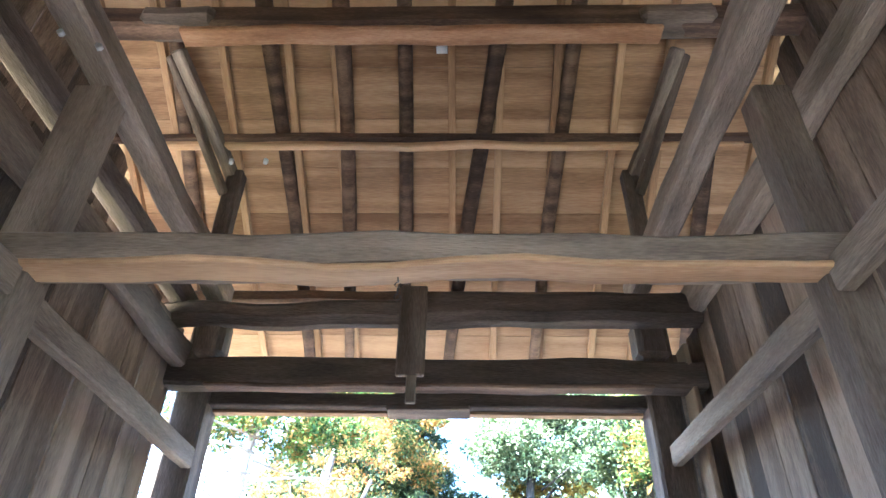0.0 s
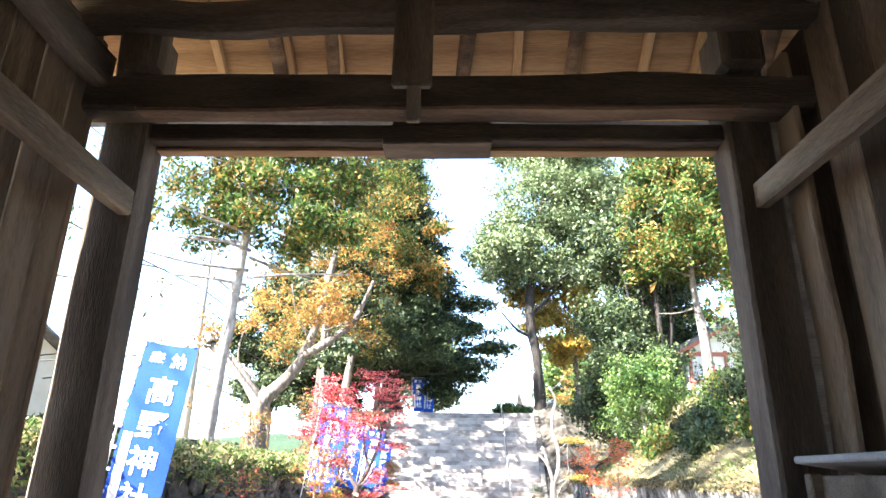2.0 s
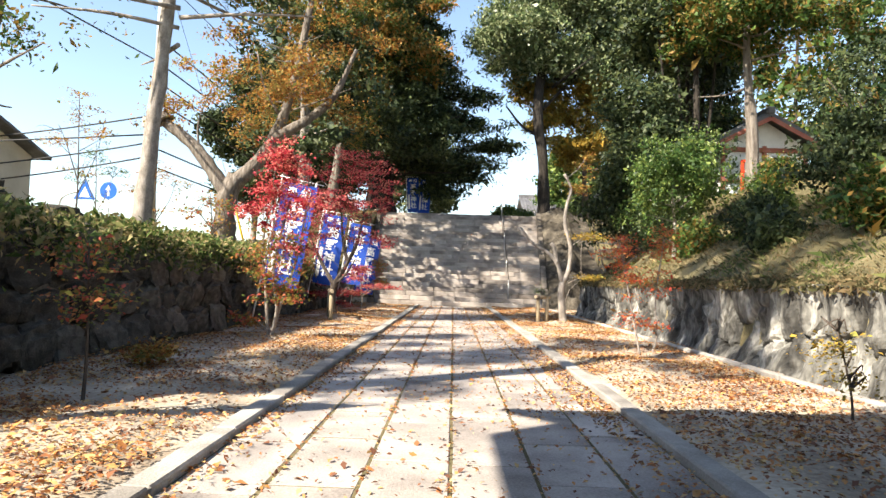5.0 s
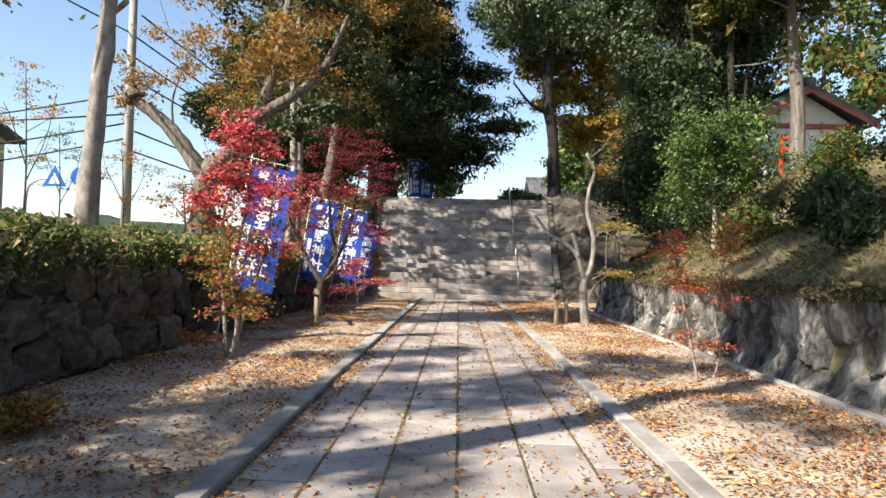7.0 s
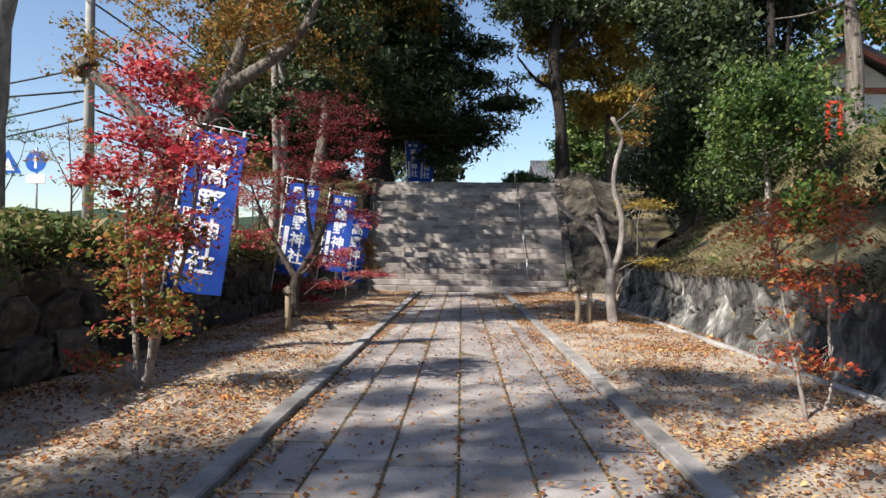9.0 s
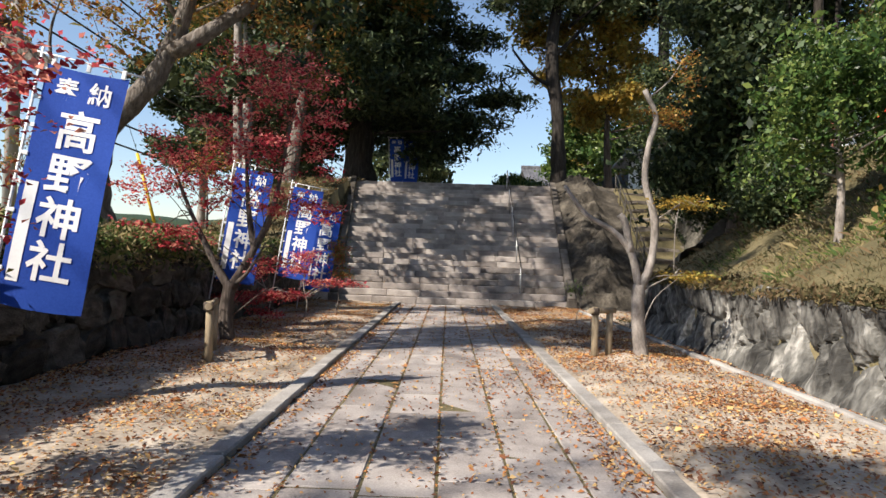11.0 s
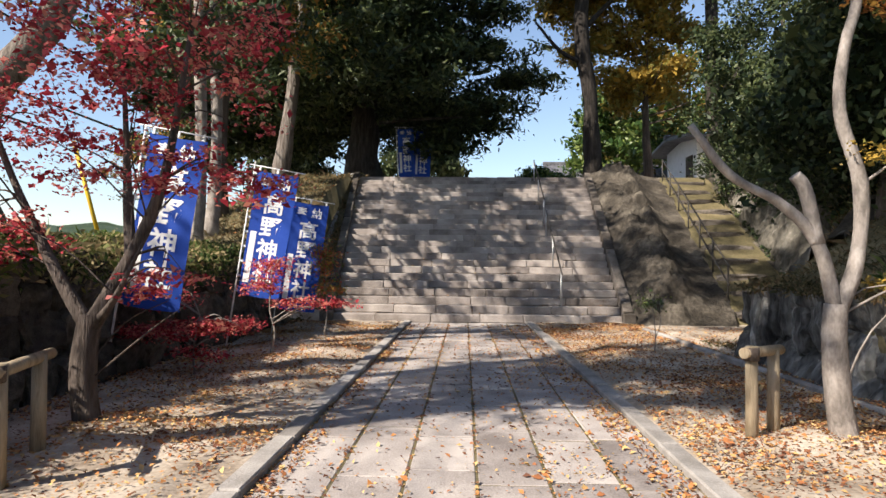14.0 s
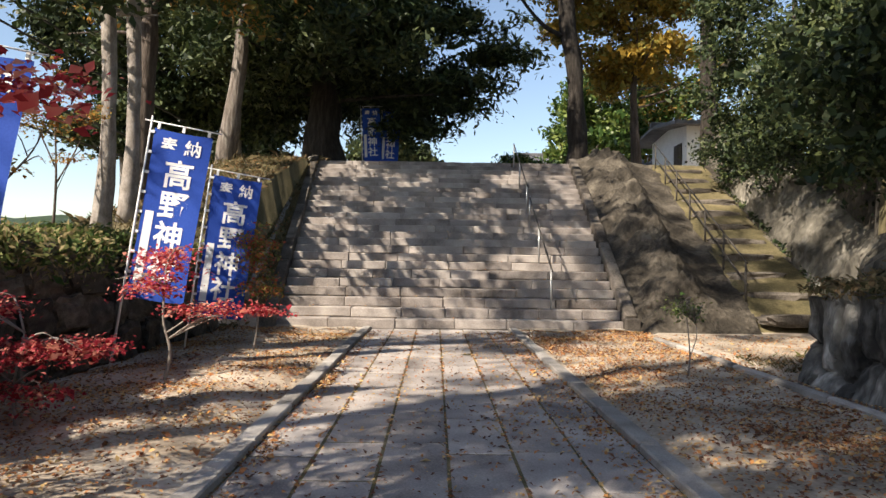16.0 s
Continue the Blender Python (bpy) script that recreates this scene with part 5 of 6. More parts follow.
# ---- houses, pole, signs ----
def house(name, label, at, w, d, h, roof_h, wall, roof, eave=0.5, turn=0.0, openings=(), trim=""):
    ob = thing(name, label, "building", at)
    ob.rotation_euler = (0, 0, radians(turn))
    part("wall", box_bm(w, d, h, 0.02), M[wall], ob, "", Matrix.Translation((0, 0, h / 2)))
    bm = bmesh.new()
    W_, D_ = w / 2 + eave, d / 2 + eave
    t = 0.14
    for s in (1, -1):
        vs = [bm.verts.new(p) for p in ((-W_, s * D_, h - 0.1), (W_, s * D_, h - 0.1), (W_, 0, h + roof_h), (-W_, 0, h + roof_h), (-W_, s * D_, h - 0.1 + t), (W_, s * D_, h - 0.1 + t), (W_, 0, h + roof_h + t), (-W_, 0, h + roof_h + t))]
        for f in ((0, 1, 2, 3), (4, 5, 6, 7), (0, 1, 5, 4), (1, 2, 6, 5), (2, 3, 7, 6), (3, 0, 4, 7)):
            bm.faces.new([vs[i] for i in f])
    bmesh.ops.recalc_face_normals(bm, faces=bm.faces)
    part("roof", bm, M[roof], ob)
    for s in (1, -1):
        bm = bmesh.new()
        for e in (0.0, 0.08):
            bm.faces.new([bm.verts.new((s * (w / 2 - e), y_, z_)) for y_, z_ in ((-d / 2, h - 0.02), (d / 2, h - 0.02), (0, h + roof_h * 0.96))])
        part("gable", bm, M[wall], ob)
        if trim:
            for q in (1, -1):
                timber("bargeboard", (s * (W_ - 0.03), q * (D_ + 0.02), h - 0.2), (s * (W_ - 0.03), 0, h + roof_h - 0.08), 0.06, 0.16, M[trim], ob, 0.01, 0)
    n_tiles = int((2 * W_) / 0.28)
    for s in (1, -1):
        bm = bmesh.new()
        for i in range(n_tiles):
            x = -W_ + (i + 0.5) * 2 * W_ / n_tiles
            one = tube_bm([(x, s * D_, h - 0.1 + t + 0.01), (x, 0, h + roof_h + t + 0.01)], [0.06, 0.06], 5)
            me_ = bpy.data.meshes.new("tmp")
            one.to_mesh(me_)
            one.free()
            bm.from_mesh(me_)
            bpy.data.meshes.remove(me_)
        part("tile_rows", bm, M[roof], ob)
    part("ridge", box_bm(2 * W_ + 0.1, 0.3, 0.28, 0.05), M[roof], ob, "", Matrix.Translation((0, 0, h + roof_h + 0.2)))
    for x, y, z, sx, sy, sz, mt, nm in openings:
        part(nm, box_bm(sx, sy, sz, 0.01), M[mt], ob, "", Matrix.Translation((x, y, z)))
    return ob


house("house", "beige two-storey house with grey tiled roof", (-24.2, 31.5, 1.5), 7.5, 9, 4.9, 1.5, "plaster", "roof_tile", 0.6, 0,
      [(3.78, -2.5, 1.6, 0.08, 1.6, 1.2, "glass_dark", "window"), (3.78, 1.5, 1.6, 0.08, 1.6, 1.2, "glass_dark", "window"), (0.5, -4.53, 3.4, 1.6, 0.08, 1.1, "glass_dark", "window"), (-1.8, -4.53, 1.4, 1.6, 0.08, 1.2, "glass_dark", "window")])
house("small_shrine", "small red and white shrine hall with tiled gable roof", (11.2, 31.0, height(11.2, 31.0) - 0.1), 3.6, 3.3, 2.35, 1.05, "white", "roof_tile", 0.55, 90,
      [(-1.82, -1.5, 1.2, 0.12, 0.14, 2.4, "vermilion", "pillar"), (-1.82, 0, 1.2, 0.12, 0.14, 2.4, "vermilion", "pillar"), (-1.82, 1.5, 1.2, 0.12, 0.14, 2.4, "vermilion", "pillar"), (-1.83, 0, 2.25, 0.13, 3.4, 0.16, "vermilion", "beam"), (-1.83, 0, 1.1, 0.12, 3.3, 0.1, "vermilion", "beam"),
       (-0.9, 1.67, 1.2, 0.14, 0.1, 2.4, "vermilion", "pillar"), (0.9, 1.67, 1.2, 0.14, 0.1, 2.4, "vermilion", "pillar"), (0, 1.67, 2.25, 3.6, 0.11, 0.16, "vermilion", "beam")], trim="vermilion")
house("shed", "white-walled shed with flat dark eaves beyond the side path", (12.6, 50.0, TOP_Z - 0.02), 3.4, 4.5, 2.7, 0.25, "white", "roof_tile", 0.8, 0,
      [(-1.72, -1.3, 1.0, 0.06, 0.9, 2.0, "bark_dark", "door"), (-0.6, -2.27, 1.0, 0.9, 0.06, 2.0, "bark_dark", "door")])
house("temple_hall", "low hall with wide grey tiled roof beyond the steps", (13.0, 68.0, TOP_Z - 0.02), 11, 8, 2.3, 2.2, "plaster", "roof_tile", 1.4, 0)

ob = thing("red_gate_frame", "small vermilion wooden frame standing before the shrine hall", "shrine frame", (9.7, 27.2, height(9.7, 27.2)))
for dx in (-0.16, 0.16):
    part("post", box_bm(0.09, 0.09, 1.5, 0.01), M["red_paint"], ob, "", Matrix.Translation((dx, 0, 0.73)))
for z in (1.1, 1.45):
    part("rail", box_bm(0.42, 0.08, 0.09, 0.01), M["red_paint"], ob, "", Matrix.Translation((0, -0.01, z)))
ob = thing("utility_pole", "grey concrete utility pole with crossarm", "utility pole", (-11.4, 29.4, 1.4))
part("pole", tube_bm([(0, 0, -0.1), (0, 0, 6), (0, 0, 12)], [0.17, 0.145, 0.11], 12), M["concrete"], ob)
for z in (11.4, 10.6):
    part("crossarm", box_bm(1.6, 0.08, 0.08, 0.01), M["steel"], ob, "", Matrix.Translation((0, 0.12, z)))
for z in (2.6, 3.0, 3.4, 3.8, 4.2, 4.6):
    part("step_bolt", tube_bm([(0.1, 0, z), (0.3, 0, z)], [0.01, 0.01], 5), M["steel"], ob)
part("junction_box", box_bm(0.3, 0.25, 0.4, 0.02), M["concrete"], ob, "", Matrix.Translation((-0.25, -0.1, 5.2)))
for i, (dx, z, x2, y2, z2) in enumerate(((-0.7, 12.8, -3.0, 110, 12.0), (0.0, 12.9, -2.2, 110, 12.2), (0.7, 12.8, -1.4, 110, 12.0), (-0.1, 9.0, -3.0, 110, 8.4), (0.1, 7.4, -2.0, 110, 7.2), (-0.1, 6.9, -40, 40, 7.2), (0.0, 5.9, -40, 42, 6.2), (0.1, 5.4, -40, 44, 5.6),
                                         (-0.7, 12.8, -15.5, -40, 12.5), (0.0, 12.9, -14.7, -40, 12.5), (0.7, 12.8, -13.9, -40, 12.5), (-0.1, 9.0, -14.7, -40, 8.8), (0.1, 6.2, -60, 33, 6.6), (0.3, 9.6, -3.4, 110, 9.2), (-0.3, 8.4, -3.8, 110, 7.6), (0.2, 5.6, 2.0, 110, 6.4), (0.2, 4.9, 2.0, 110, 5.8))):
    a, b = Vector((-11.4 + dx, 29.4, z)), Vector((x2, y2, z2))
    n = 14
    pts = [a.lerp(b, k / n) - Vector((0, 0, 1.4 * 4 * (k / n) * (1 - k / n) * (a - b).length / 80)) for k in range(n + 1)]
    tagged(part("overhead_wire", tube_bm(pts, [0.018 if z > 10 else 0.03] * (n + 1), 4), M["cable"], None, "black overhead wire strung from the utility pole"), category="wire", group="overhead wires")

ob = thing("road_sign", "round blue road sign with white arrow on a grey post", "road sign", (-13.0, 29.4, 1.45))
part("post", tube_bm([(0, 0, -0.1), (0, 0, 3.0)], [0.03, 0.03], 8), M["steel"], ob)
bm = tube_bm([(0, -0.04, 2.55), (0, -0.06, 2.55)], [0.32, 0.32], 24)
disc = part("disc", bm, M["sign_blue"], ob)
bm = bmesh.new()
arrow = [bm.verts.new((x, -0.065, 2.55 + z)) for x, z in ((-0.035, -0.2), (0.035, -0.2), (0.035, 0.05), (0.1, 0.03), (0.0, 0.2), (-0.1, 0.03), (-0.035, 0.05))]
bm.faces.new(arrow)
part("arrow", bm, M["white"], disc, "white arrow")
part("subplate", box_bm(0.6, 0.02, 0.28, 0.01), M["white"], ob, "pale plate below the disc", Matrix.Translation((0, -0.05, 2.03)))
ob = thing("crossing_sign", "blue triangular-topped pedestrian crossing sign on a bent grey post", "road sign", (-14.0, 29.6, 1.45))
part("post", tube_bm(spline([(-1.0, 0, -0.1), (-1.0, 0, 1.9), (-0.7, 0, 2.4), (0, 0, 2.55)], 5), [0.04] * 16, 8), M["steel"], ob)
bm = bmesh.new()
tri_f = [bm.verts.new((x, -0.06, 2.55 + z)) for x, z in ((-0.42, -0.33), (0.42, -0.33), (0.0, 0.4))]
tri_b = [bm.verts.new((v.co.x, -0.04, v.co.z)) for v in tri_f]
bm.faces.new(tri_f)
bm.faces.new(tri_b[::-1])
for i in range(3):
    bm.faces.new((tri_f[i], tri_f[(i + 1) % 3], tri_b[(i + 1) % 3], tri_b[i]))
plate = part("plate", bm, M["sign_blue"], ob)
bm = bmesh.new()
bm.faces.new([bm.verts.new((x, -0.065, 2.55 + z)) for x, z in ((-0.2, -0.24), (0.2, -0.24), (0.0, 0.15))])
part("symbol", bm, M["white"], plate, "white triangle symbol")
tagged(part("guy_guard", tube_bm([(-8.2, 31, 1.7), (-8.9, 31, 4.1)], [0.045, 0.045], 8), M["yellow_plastic"], None, "yellow plastic guard tube on a guy wire"), category="guard tube")
tagged(part("guy_wire", tube_bm([(-8.85, 31, 4.0), (-11.4, 29.5, 12.6)], [0.01, 0.01], 4), M["cable"], None, "steel guy wire running up to the utility pole"), category="wire")

# distant wooded hills
for k, (x, y, r, h) in enumerate(((-260, 420, 170, 26), (-60, 560, 220, 34), (180, 520, 200, 40), (-420, 240, 160, 30), (60, 420, 110, 22))):
    bm = bmesh.new()
    bmesh.ops.create_uvsphere(bm, u_segments=40, v_segments=14, radius=1)
    for v in bm.verts:
        q = v.co.copy()
        v.co = Vector((q.x * r * (1 + 0.15 * noise.noise(q * 3)), q.y * r * 0.5, max(-2, q.z * h * (1 + 0.3 * noise.noise(q * 4 + Vector((k, 0, 0)))))))
    for f in bm.faces:
        f.smooth = True
    tagged(part("hill", bm, M["leaf_dark"], None, "low hazy wooded hill in the distance", Matrix.Translation((x, y, -1))), category="hill", kind="structure")
# clipped bush and far trees at the head of the steps
for x, y, s in ((3.3, 47.0, 0.75), (4.4, 49.0, 0.8)):
    ob = thing("clipped_bush", "rounded green bush at the head of the steps", "shrub", (x, y, TOP_Z - 0.05))
    part("stem", tube_bm([(0, 0, 0), (0, 0, 0.5)], [0.05, 0.03], 6), M["bark_dark"], ob)
    quads("foliage", leaves_at(crown_points([((0, 0, 0.7 * s), (1.2 * s, 1.2 * s, 0.75 * s), 1)], 4500, 160, (0.16, 0.16, 0.12), 0.6), 0.08), M["leaf_green"], ob)
for x, y, s, mt in ((10.5, 62, 1.0, "leaf_green"), (16, 64, 1.3, "leaf_cedar"), (15, 84, 1.2, "leaf_yellow"), (-3.5, 66, 1.0, "leaf_dark"), (20, 44, 1.5, "leaf_cedar"), (15, 18, 1.1, "leaf_yellow")):
    tree("far_tree", "broad leafy tree standing further off", "tree", (x, y, height(x, y) - 0.1), ([(0, 0, -0.3), (0, 0, 3), (0.2, 0, 8 * s)], 0.25, 0.08), "bark_dark",
         [dict(blobs=[((0, 0, 4.5 * s), (2.8 * s, 2.8 * s, 1.8 * s), 3), ((0.4, 0, 7.5 * s), (2.4 * s, 2.4 * s, 2.2 * s), 3)], n=12000, clumps=240, clump=(0.4, 0.4, 0.3), leaf=0.2, mat=mt, shell=0.5)], random_limbs(2.5, 7, 6, 2.0, 0.06, 0.4), group="trees further off")


# ---- loose cover ----
def blades(name, pts, hgt, width, material, label):
    n = len(pts)
    a = rng.uniform(0, 6.283, n)
    d = np.stack([np.cos(a), np.sin(a), np.zeros(n)], 1)
    lean = rng.normal(size=(n, 3)) * 0.45
    lean[:, 2] = 1
    h = hgt * rng.lognormal(0, 0.35, (n, 1))
    v = np.empty((n, 4, 3))
    v[:, 0] = pts - d * width * 0.5
    v[:, 1] = pts + d * width * 0.5
    v[:, 2] = pts + lean * h * 0.6 + d * width * 0.3
    v[:, 3] = pts + lean * h + np.stack([lean[:, 0], lean[:, 1], -np.abs(lean[:, 0])], 1) * h * 0.4
    ob = quads(name, v, material, None, label)
    return tagged(ob, category="grass", kind="stuff")


def on_ground(n, x0, x1, y0, y1, keep=None):
    p = []
    while len(p) < n:
        x, y = rnd.uniform(x0, x1), rnd.uniform(y0, y1)
        if keep and not keep(x, y):
            continue
        p.append((x, y, height(x, y) - 0.02))
    return np.array(p)


blades("bank_grass", on_ground(52000, 4.22, 7.8, 7.6, 29, lambda x, y: noise.noise(Vector((x, y, 3)) * 0.9) > -0.35), 0.055, 0.007, M["grass_dry"], "dry straw-coloured grass on the east bank")
blades("green_grass", on_ground(26000, 4.22, 8.0, 7.6, 29, lambda x, y: noise.noise(Vector((x, y, 8)) * 0.8) > 0.0), 0.07, 0.008, M["grass_green"], "patches of green grass on the east bank")
blades("hedge_grass", np.concatenate([on_ground(22000, -6.2, -4.5, 7.6, 31), on_ground(12000, -4.75, -4.5, 7.6, 31) + np.stack([rng.uniform(0, 0.3, 12000), np.zeros(12000), rng.uniform(-0.12, 0.02, 12000)], 1)]), 0.085, 0.012, M["grass_green"], "low green growth along the top of the west wall")
blades("slope_grass", on_ground(9000, -8.5, -3.9, 31, 43), 0.12, 0.012, M["grass_dry"], "dry grass and leaves on the slope beside the steps")


n = 30000
pts = np.stack([rng.uniform(-5.0, -4.0, n), rng.uniform(7.6, 31, n), np.zeros(n)], 1)
pts[:, 2] = 1.64 - 1.15 * np.maximum(0, pts[:, 0] + 4.5) * rng.random(n) ** 0.7 + rng.normal(0, 0.045, n) + 0.06 * np.sin(pts[:, 1] * 2.3)
tagged(quads("turf_edge", leaves_at(pts, 0.036, 0.2, 2.2), M["grass_green"], None, "ragged turf and weeds hanging over the west wall"), category="turf", kind="stuff")


n = 9000
pts = np.stack([rng.uniform(4.0, 4.35, n), rng.uniform(7.4, 26.8, n), np.zeros(n)], 1)
pts[:, 2] = 1.14 + 0.35 * (pts[:, 0] - 4.15) + rng.normal(0, 0.035, n)
tagged(quads("turf_fringe", leaves_at(pts, 0.03, 0.2, 2.6), M["grass_dry"], None, "dry turf hanging over the top of the east wall"), category="turf", kind="stuff")


pts = on_ground(26000, 4.2, 11, 26.6, 42, lambda x, y: abs(x - side_path(y)[0]) > 0.95 and (x > 5.6 or y > 33) and noise.noise(Vector((x, y, 6)) * 0.9) > (0.32 if x < side_path(y)[0] else -0.1))
pts[:, 2] += 0.03 + rng.normal(0, 0.05, len(pts))
pts[:, :2] += rng.normal(0, 0.06, (len(pts), 2))
tagged(quads("creeper", leaves_at(pts, 0.06, 0.1, 1.5), M["leaf_dark"], None, "dark creeper and ferns growing over the rocky bank"), category="creeper", kind="stuff")


def fallen(n, x0, x1, y0, y1, z, density):
    p = []
    while len(p) < n:
        x, y = rnd.uniform(x0, x1), rnd.uniform(y0, y1)
        if rnd.random() < density(x, y):
            p.append((x, y, z(x, y) + rnd.uniform(0.004, 0.02)))
    return np.array(p)


def verge_z(x, y):
    return 0.055 + 0.06 * noise.noise(Vector((x * 1.1, y * 1.1, 2))) + 0.1 * math.exp(-((abs(x) - 2.85) ** 2 + (y - 21.8) ** 2) / 0.25)


fx = [fallen(52000, 1.55, 3.95, 7.0, 32, verge_z, lambda x, y: 0.25 + 0.75 * max(0, noise.noise(Vector((x, y, 1)) * 0.8) + 0.35)),
      fallen(42000, -4.1, -1.55, 7.0, 32, verge_z, lambda x, y: 0.15 + 0.7 * max(0, noise.noise(Vector((x, y, 5)) * 0.8) + 0.2)),
      fallen(4500, 1.1, 1.36, 7.0, 32, lambda x, y: 0.0, lambda x, y: 0.2 + 0.8 * max(0, noise.noise(Vector((0, y, 1)) * 0.6))),
      fallen(3000, -1.38, -1.2, 7.0, 32, lambda x, y: 0.0, lambda x, y: 0.2 + 0.8 * max(0, noise.noise(Vector((9, y, 1)) * 0.6))),
      fallen(1500, -3.3, 3.72, STAIR_Y, TOP_Y, lambda x, y: RISE * (int((y - STAIR_Y) / RUN) + 1) + 0.004, lambda x, y: 0.2 + 0.8 * ((y - STAIR_Y) / RUN % 1) ** 3),
      fallen(6000, -6.4, -3.55, 32.8, 43, lambda x, y: height(x, y) + 0.03, lambda x, y: 1.0 if x < stair_edges(y)[0] - 0.3 else 0.0),
      fallen(2500, 3.8, 6.6, 26.9, 31.5, lambda x, y: height(x, y) + 0.02, lambda x, y: 0.6),
      fallen(2200, 0.2, 1.38, 6.5, 32, lambda x, y: 0.0, lambda x, y: max(0, noise.noise(Vector((x, y, 2)) * 0.9) + 0.1) * (0.3 + x * 0.5)),
      fallen(900, -1.38, 1.38, 6.5, 32, lambda x, y: 0.0, lambda x, y: 0.5),
      fallen(9000, -1.38, 1.38, 6.0, 32, lambda x, y: 0.0, lambda x, y: 0.15 + 0.85 * max(0, math.cos(2 * math.pi * (x + 1.38) / 0.46)) ** 14)]
ob = quads("fallen_leaves", leaves_at(np.concatenate(fx), 0.022, 0.88, 1.4), M["leaf_fallen"], None, "dry orange and yellow leaves lying on path and verges")
tagged(ob, category="leaves", kind="stuff")

# ---- retaining walls ----
east = bpy.data.meshes.new("retaining_wall_east")
vs, fs = [], []
NY, NZ = 620, 30
for j in range(NY + 1):
    y = 7.2 + (26.75 - 7.2) * j / NY
    top = 1.12 + 0.12 * noise.noise(Vector((0, y * 0.5, 3))) + 0.07 * noise.noise(Vector((0, y * 2.2, 3))) + 0.03 * noise.noise(Vector((0, y * 7, 3)))
    for i in range(NZ + 1):
        t = i / NZ
        z = t * 1.12
        warp = Vector((0, 0.25 * noise.noise(Vector((1, y * 2, z * 2))), 0.25 * noise.noise(Vector((7, y * 2, z * 2)))))
        big = noise.voronoi(Vector((0, y * 2.1, z * 1.5)) + warp)[0]
        small = noise.voronoi(Vector((4, y * 6.0, z * 3.2)) + warp * 2)[0]
        ridge = 0.2 * abs(noise.noise(Vector((0, y * 1.1, z * 1.3)))) + 0.14 * big[0] + 0.07 * small[0] + 0.1 * max(0, 0.12 - (big[1] - big[0])) / 0.12 + 0.03 * noise.noise(Vector((0, y * 15, z * 11)))
        vs.append((3.9 + 0.2 * t + ridge * math.sin(math.pi * min(1, t * 0.9 + 0.12)), y, -0.02 + top * t))
    vs.append((4.55, y, 1.0))
n1 = NZ + 2
for j in range(NY):
    for i in range(NZ + 1):
        a = j * n1 + i
        fs.append((a + n1, a + n1 + 1, a + 1, a))
east.from_pydata(vs, [], fs)
tagged(place("retaining_wall_east", east, M["cement_wall"]), "rough weathered stone retaining wall with pale streaks", "wall", kind="structure")
for k in range(24):
    y = 7.6 + k * 0.98
    tagged(part("edging_stone", box_bm(0.94, 0.1, 0.12, 0.02, 2, 0.015, k), M["kerb_stone"], None, "low stone edging at the foot of the east wall", pose(3.72 + 0.03 * noise.noise(Vector((y, 0, 0))), y, 0.05, 0, 0, 90)), category="edging", group="edging stones")

west = tagged(part("retaining_wall_west", box_bm(24, 0.5, 1.45, 0.05), M["wall_stone"], None, "dark old rubble stone wall topped with turf", pose(-4.62, 19.3, 0.7, 0, 0, 90)), category="wall", kind="structure")
stone_kinds = []
for k in range(8):
    bm = rock_bm(1, 1, 1, k + 20, 3, 0.42)
    me_ = bpy.data.meshes.new("stone")
    bm.to_mesh(me_)
    bm.free()
    me_.materials.append(M["wall_stone"])
    stone_kinds.append(me_)
inv = west.matrix_basis.inverted()
y = 7.5
rows = [(0.22, 0.24), (0.64, 0.22), (1.02, 0.2), (1.33, 0.15)]
for zc, hz in rows:
    y = 7.4 + rnd.random() * 0.3
    while y < 31:
        w = rnd.uniform(0.2, 0.42)
        st = new("stone", rnd.choice(stone_kinds))
        st.parent = west
        st.matrix_basis = inv @ pose(-4.27 - 0.13 * zc + rnd.uniform(-0.04, 0.04), y + w, zc + rnd.uniform(-0.05, 0.05), rnd.uniform(-14, 14), rnd.uniform(-15, 15), rnd.uniform(-8, 8)) @ Matrix.Diagonal((0.17, w * 1.02, hz * rnd.uniform(0.9, 1.12), 1))
        y += 2 * w

# ---- stone steps ----
steps = tagged(part("stone_steps", box_bm(7.0, 0.3, 0.1, 0.01), M["step_stone"], None, "broad flight of worn grey stone steps", Matrix.Translation((0.2, STAIR_Y + 0.3, -0.03))), category="stairs", kind="structure")
inv = steps.matrix_basis.inverted()
block_kinds = {}
for s in range(STEPS):
    x, x_end = stair_edges(STAIR_Y + s * RUN)
    while x < x_end - 0.05:
        w = rnd.choice((0.9, 1.05, 1.2, 1.35, 1.5))
        if x_end - (x + w) < 0.5:
            w = x_end - x
        key = round(w, 2)
        if key not in block_kinds:
            bm = box_bm(key - 0.006, RUN + 0.12, RISE, 0.016, 3, 0.014, key * 9)
            me_ = bpy.data.meshes.new("step_block")
            bm.to_mesh(me_)
            bm.free()
            me_.materials.append(M["step_stone"])
            block_kinds[key] = me_
        b = new("step_block", block_kinds[key])
        b.parent = steps
        b.matrix_basis = inv @ pose(x + w / 2, STAIR_Y + s * RUN + (RUN + 0.12) / 2 + rnd.uniform(-0.015, 0.015), RISE * (s + 0.5) - 0.002 + rnd.uniform(-0.008, 0.004), 0, rnd.uniform(-0.3, 0.3), rnd.uniform(-0.4, 0.4))
        x += w
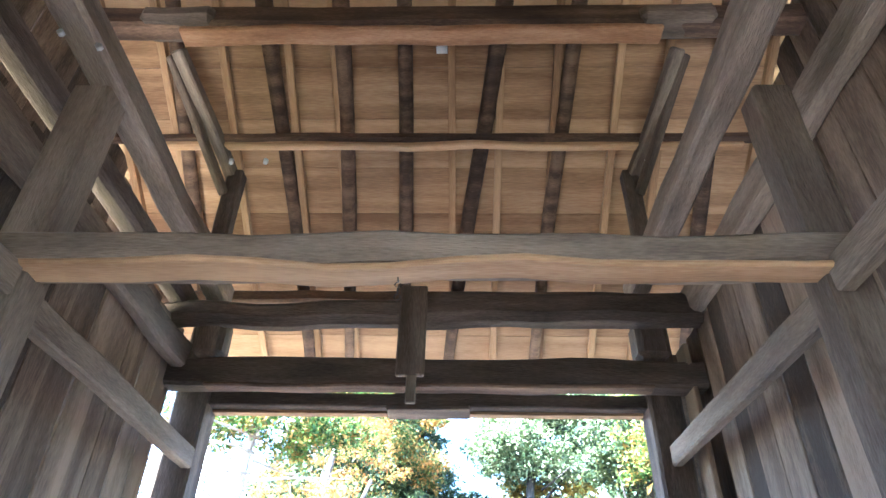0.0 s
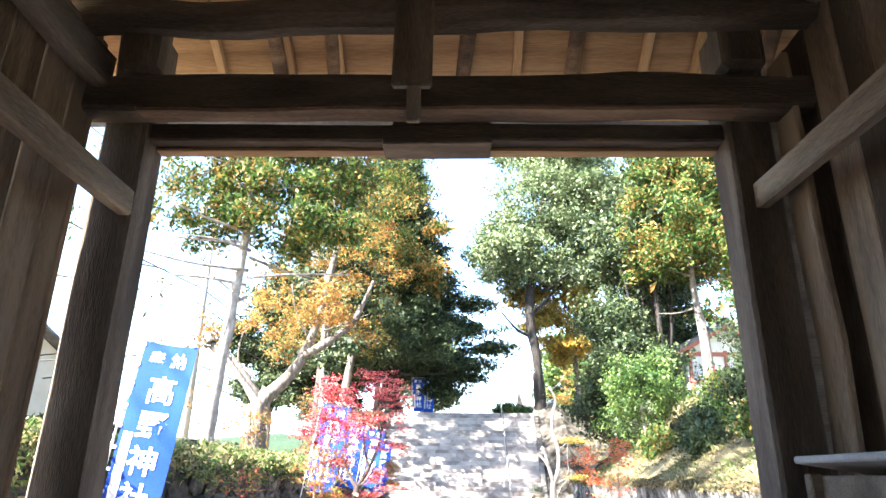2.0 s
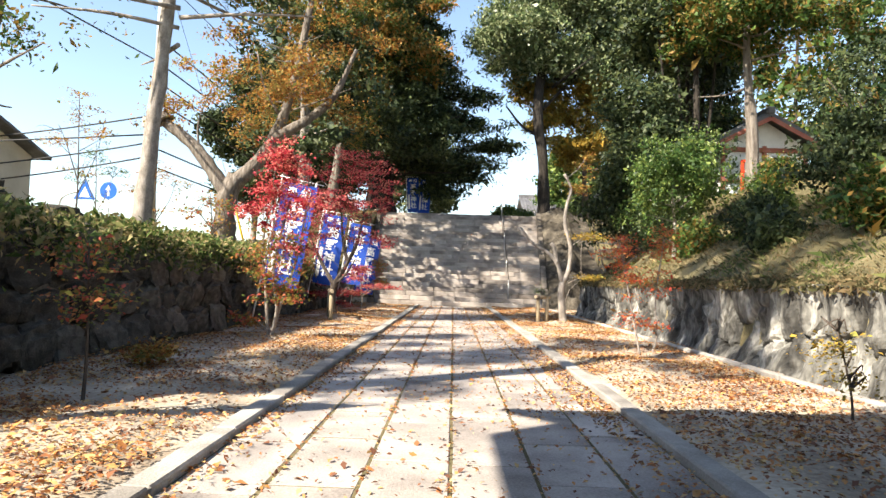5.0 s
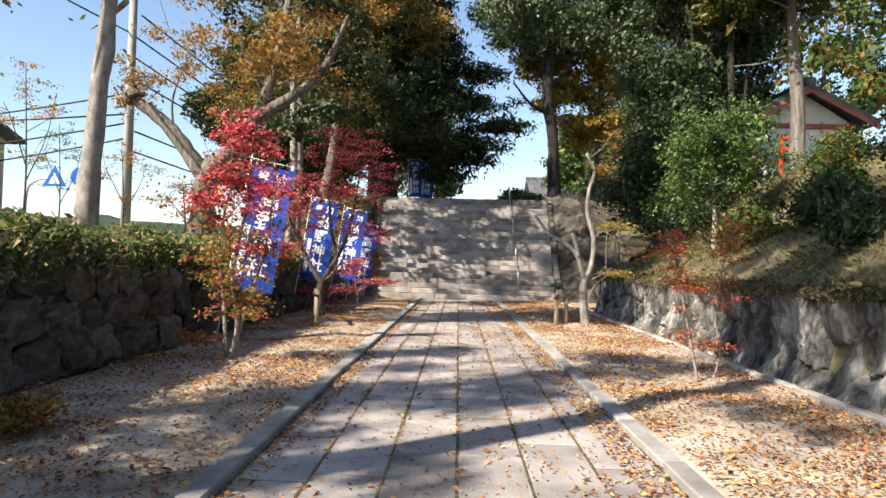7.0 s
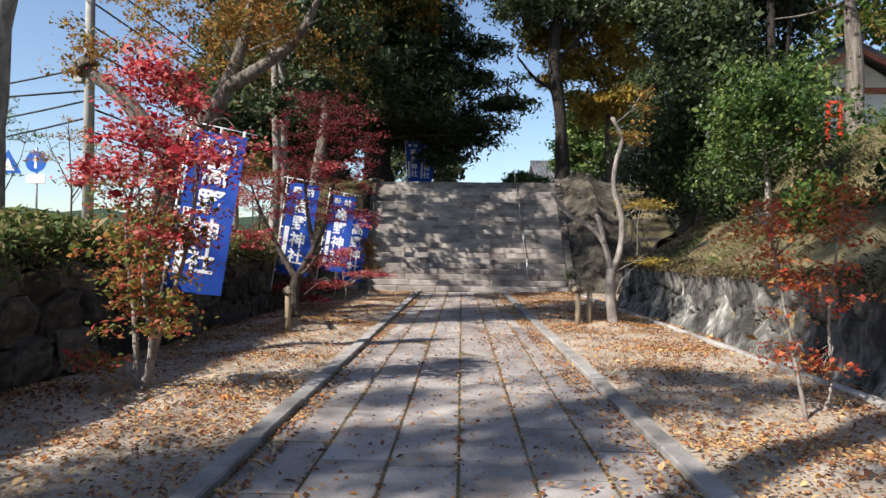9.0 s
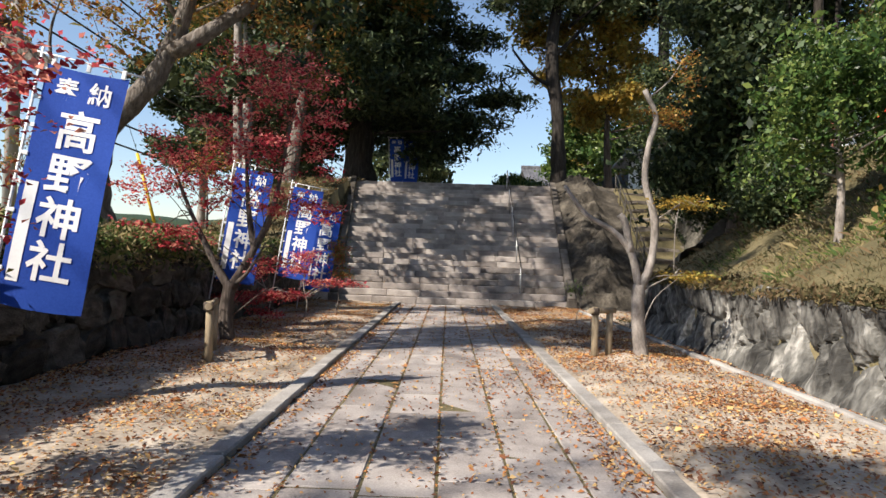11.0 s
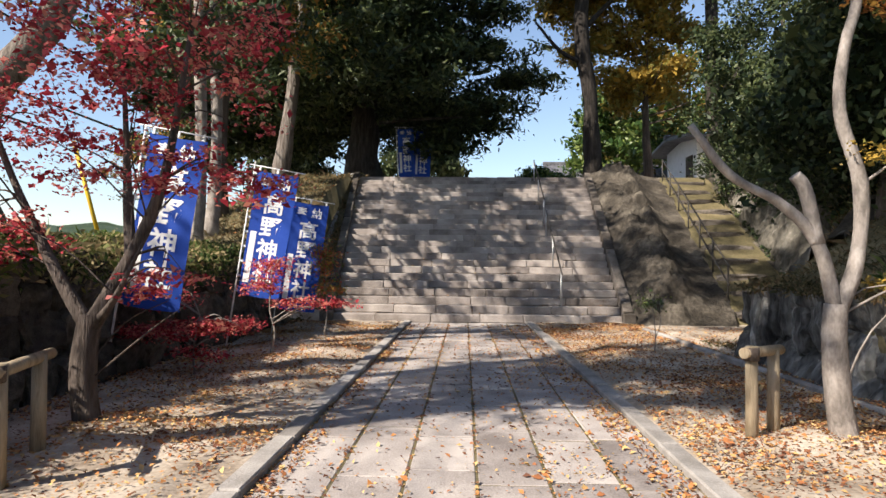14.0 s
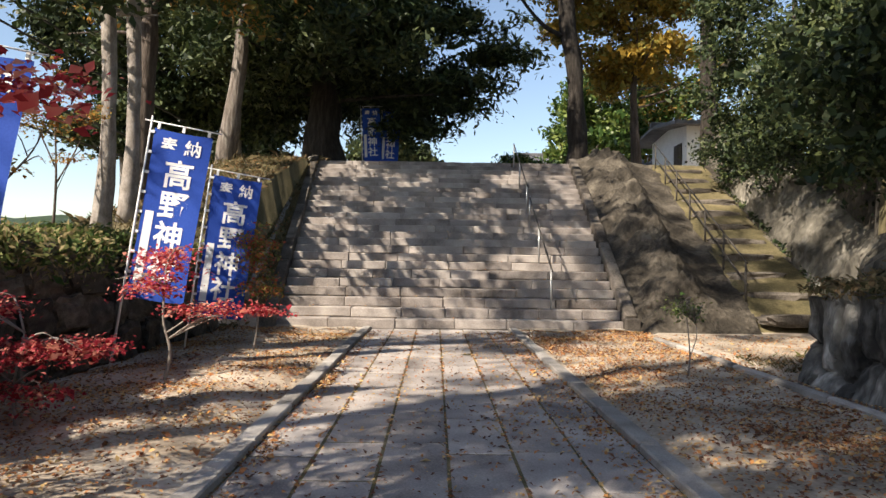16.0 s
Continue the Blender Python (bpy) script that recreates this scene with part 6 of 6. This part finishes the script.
# sloping stone strings on both sides
for side in (0, 1):
    out = (-0.12, 0.12)[side]
    st = tagged(part("stair_string", box_bm(0.3, 0.26, 0.3, 0.02), M["side_stone"], None, "sloping stone kerb beside the steps", Matrix.Translation((stair_edges(STAIR_Y)[side] + out, STAIR_Y - 0.1, 0.12))), category="stair kerb", kind="structure")
    inv2 = st.matrix_basis.inverted()
    for k in range(9):
        ya, yb = STAIR_Y + k * 1.08, STAIR_Y + (k + 1) * 1.08 - 0.01
        a = Vector((stair_edges(ya)[side] + out, ya, RISE * 0.9 + (ya - STAIR_Y) * RISE / RUN + 0.03))
        b = Vector((stair_edges(yb)[side] + out, yb, RISE * 0.9 + (yb - STAIR_Y) * RISE / RUN + 0.03))
        part("string_stone", box_bm((b - a).length, 0.24, 0.3, 0.02, 3, 0.015, k), M["side_stone"], st, "", inv2 @ along(a, b))
for k in range(9):
    ya, yb = STAIR_Y + 0.8 + k * 1.02, STAIR_Y + 0.8 + (k + 1) * 1.02 - 0.02
    a = Vector((stair_edges(ya)[0] - 0.75 + 0.045 * k, ya, 0.5 + k * 1.02 * RISE / RUN))
    b = Vector((stair_edges(yb)[0] - 0.75 + 0.045 * (k + 1), yb, 0.5 + (k + 1) * 1.02 * RISE / RUN))
    tagged(part("gutter_stone", box_bm((b - a).length, 0.12, 0.2, 0.02, 2, 0.015, k), M["kerb_stone"], None, "narrow stone gutter edge on the slope", along(a, b)), category="gutter", group="gutter stones")

# ---- paving ----
path = tagged(part("stone_path", box_bm(0.3, 0.3, 0.02, 0.002), M["granite"], None, "straight path of grey granite slabs", Matrix.Translation((0, 4.7, -0.03))), category="path", kind="structure")
inv = path.matrix_basis.inverted()
slab_kinds = {}
PW = 2.76 / 6
for c in range(6):
    y = 3.0 + rnd.random() * 0.8
    while y < STAIR_Y - 0.05:
        n = rnd.choice((0.85, 1.0, 1.15, 1.3))
        n = min(n, STAIR_Y - y)
        key = round(n, 2)
        if key not in slab_kinds:
            bm = box_bm(key - 0.012, PW - 0.016, 0.1, 0.007)
            me_ = bpy.data.meshes.new("slab")
            bm.to_mesh(me_)
            bm.free()
            me_.materials.append(M["granite"])
            slab_kinds[key] = me_
        sl = new("slab", slab_kinds[key])
        sl.parent = path
        sl.matrix_basis = inv @ pose(-1.38 + (c + 0.5) * PW, y + n / 2, -0.05 + rnd.uniform(-0.004, 0.004), rnd.uniform(-0.25, 0.25), rnd.uniform(-0.2, 0.2), 90)
        y += n
for x in (-1.46, 1.46):
    bm = box_bm(1.19, 0.155, 0.2, 0.012, 2, 0.006, x)
    me_ = bpy.data.meshes.new("kerb_stone")
    bm.to_mesh(me_)
    bm.free()
    me_.materials.append(M["kerb_stone"])
    y = 5.0
    while y < STAIR_Y - 1.0:
        kb = new("kerb_stone", me_)
        kb.parent = path
        kb.matrix_basis = inv @ pose(x + rnd.uniform(-0.006, 0.006), y + 0.6, -0.045 + rnd.uniform(-0.005, 0.005), 0, 0, 90 + rnd.uniform(-0.3, 0.3))
        y += 1.2
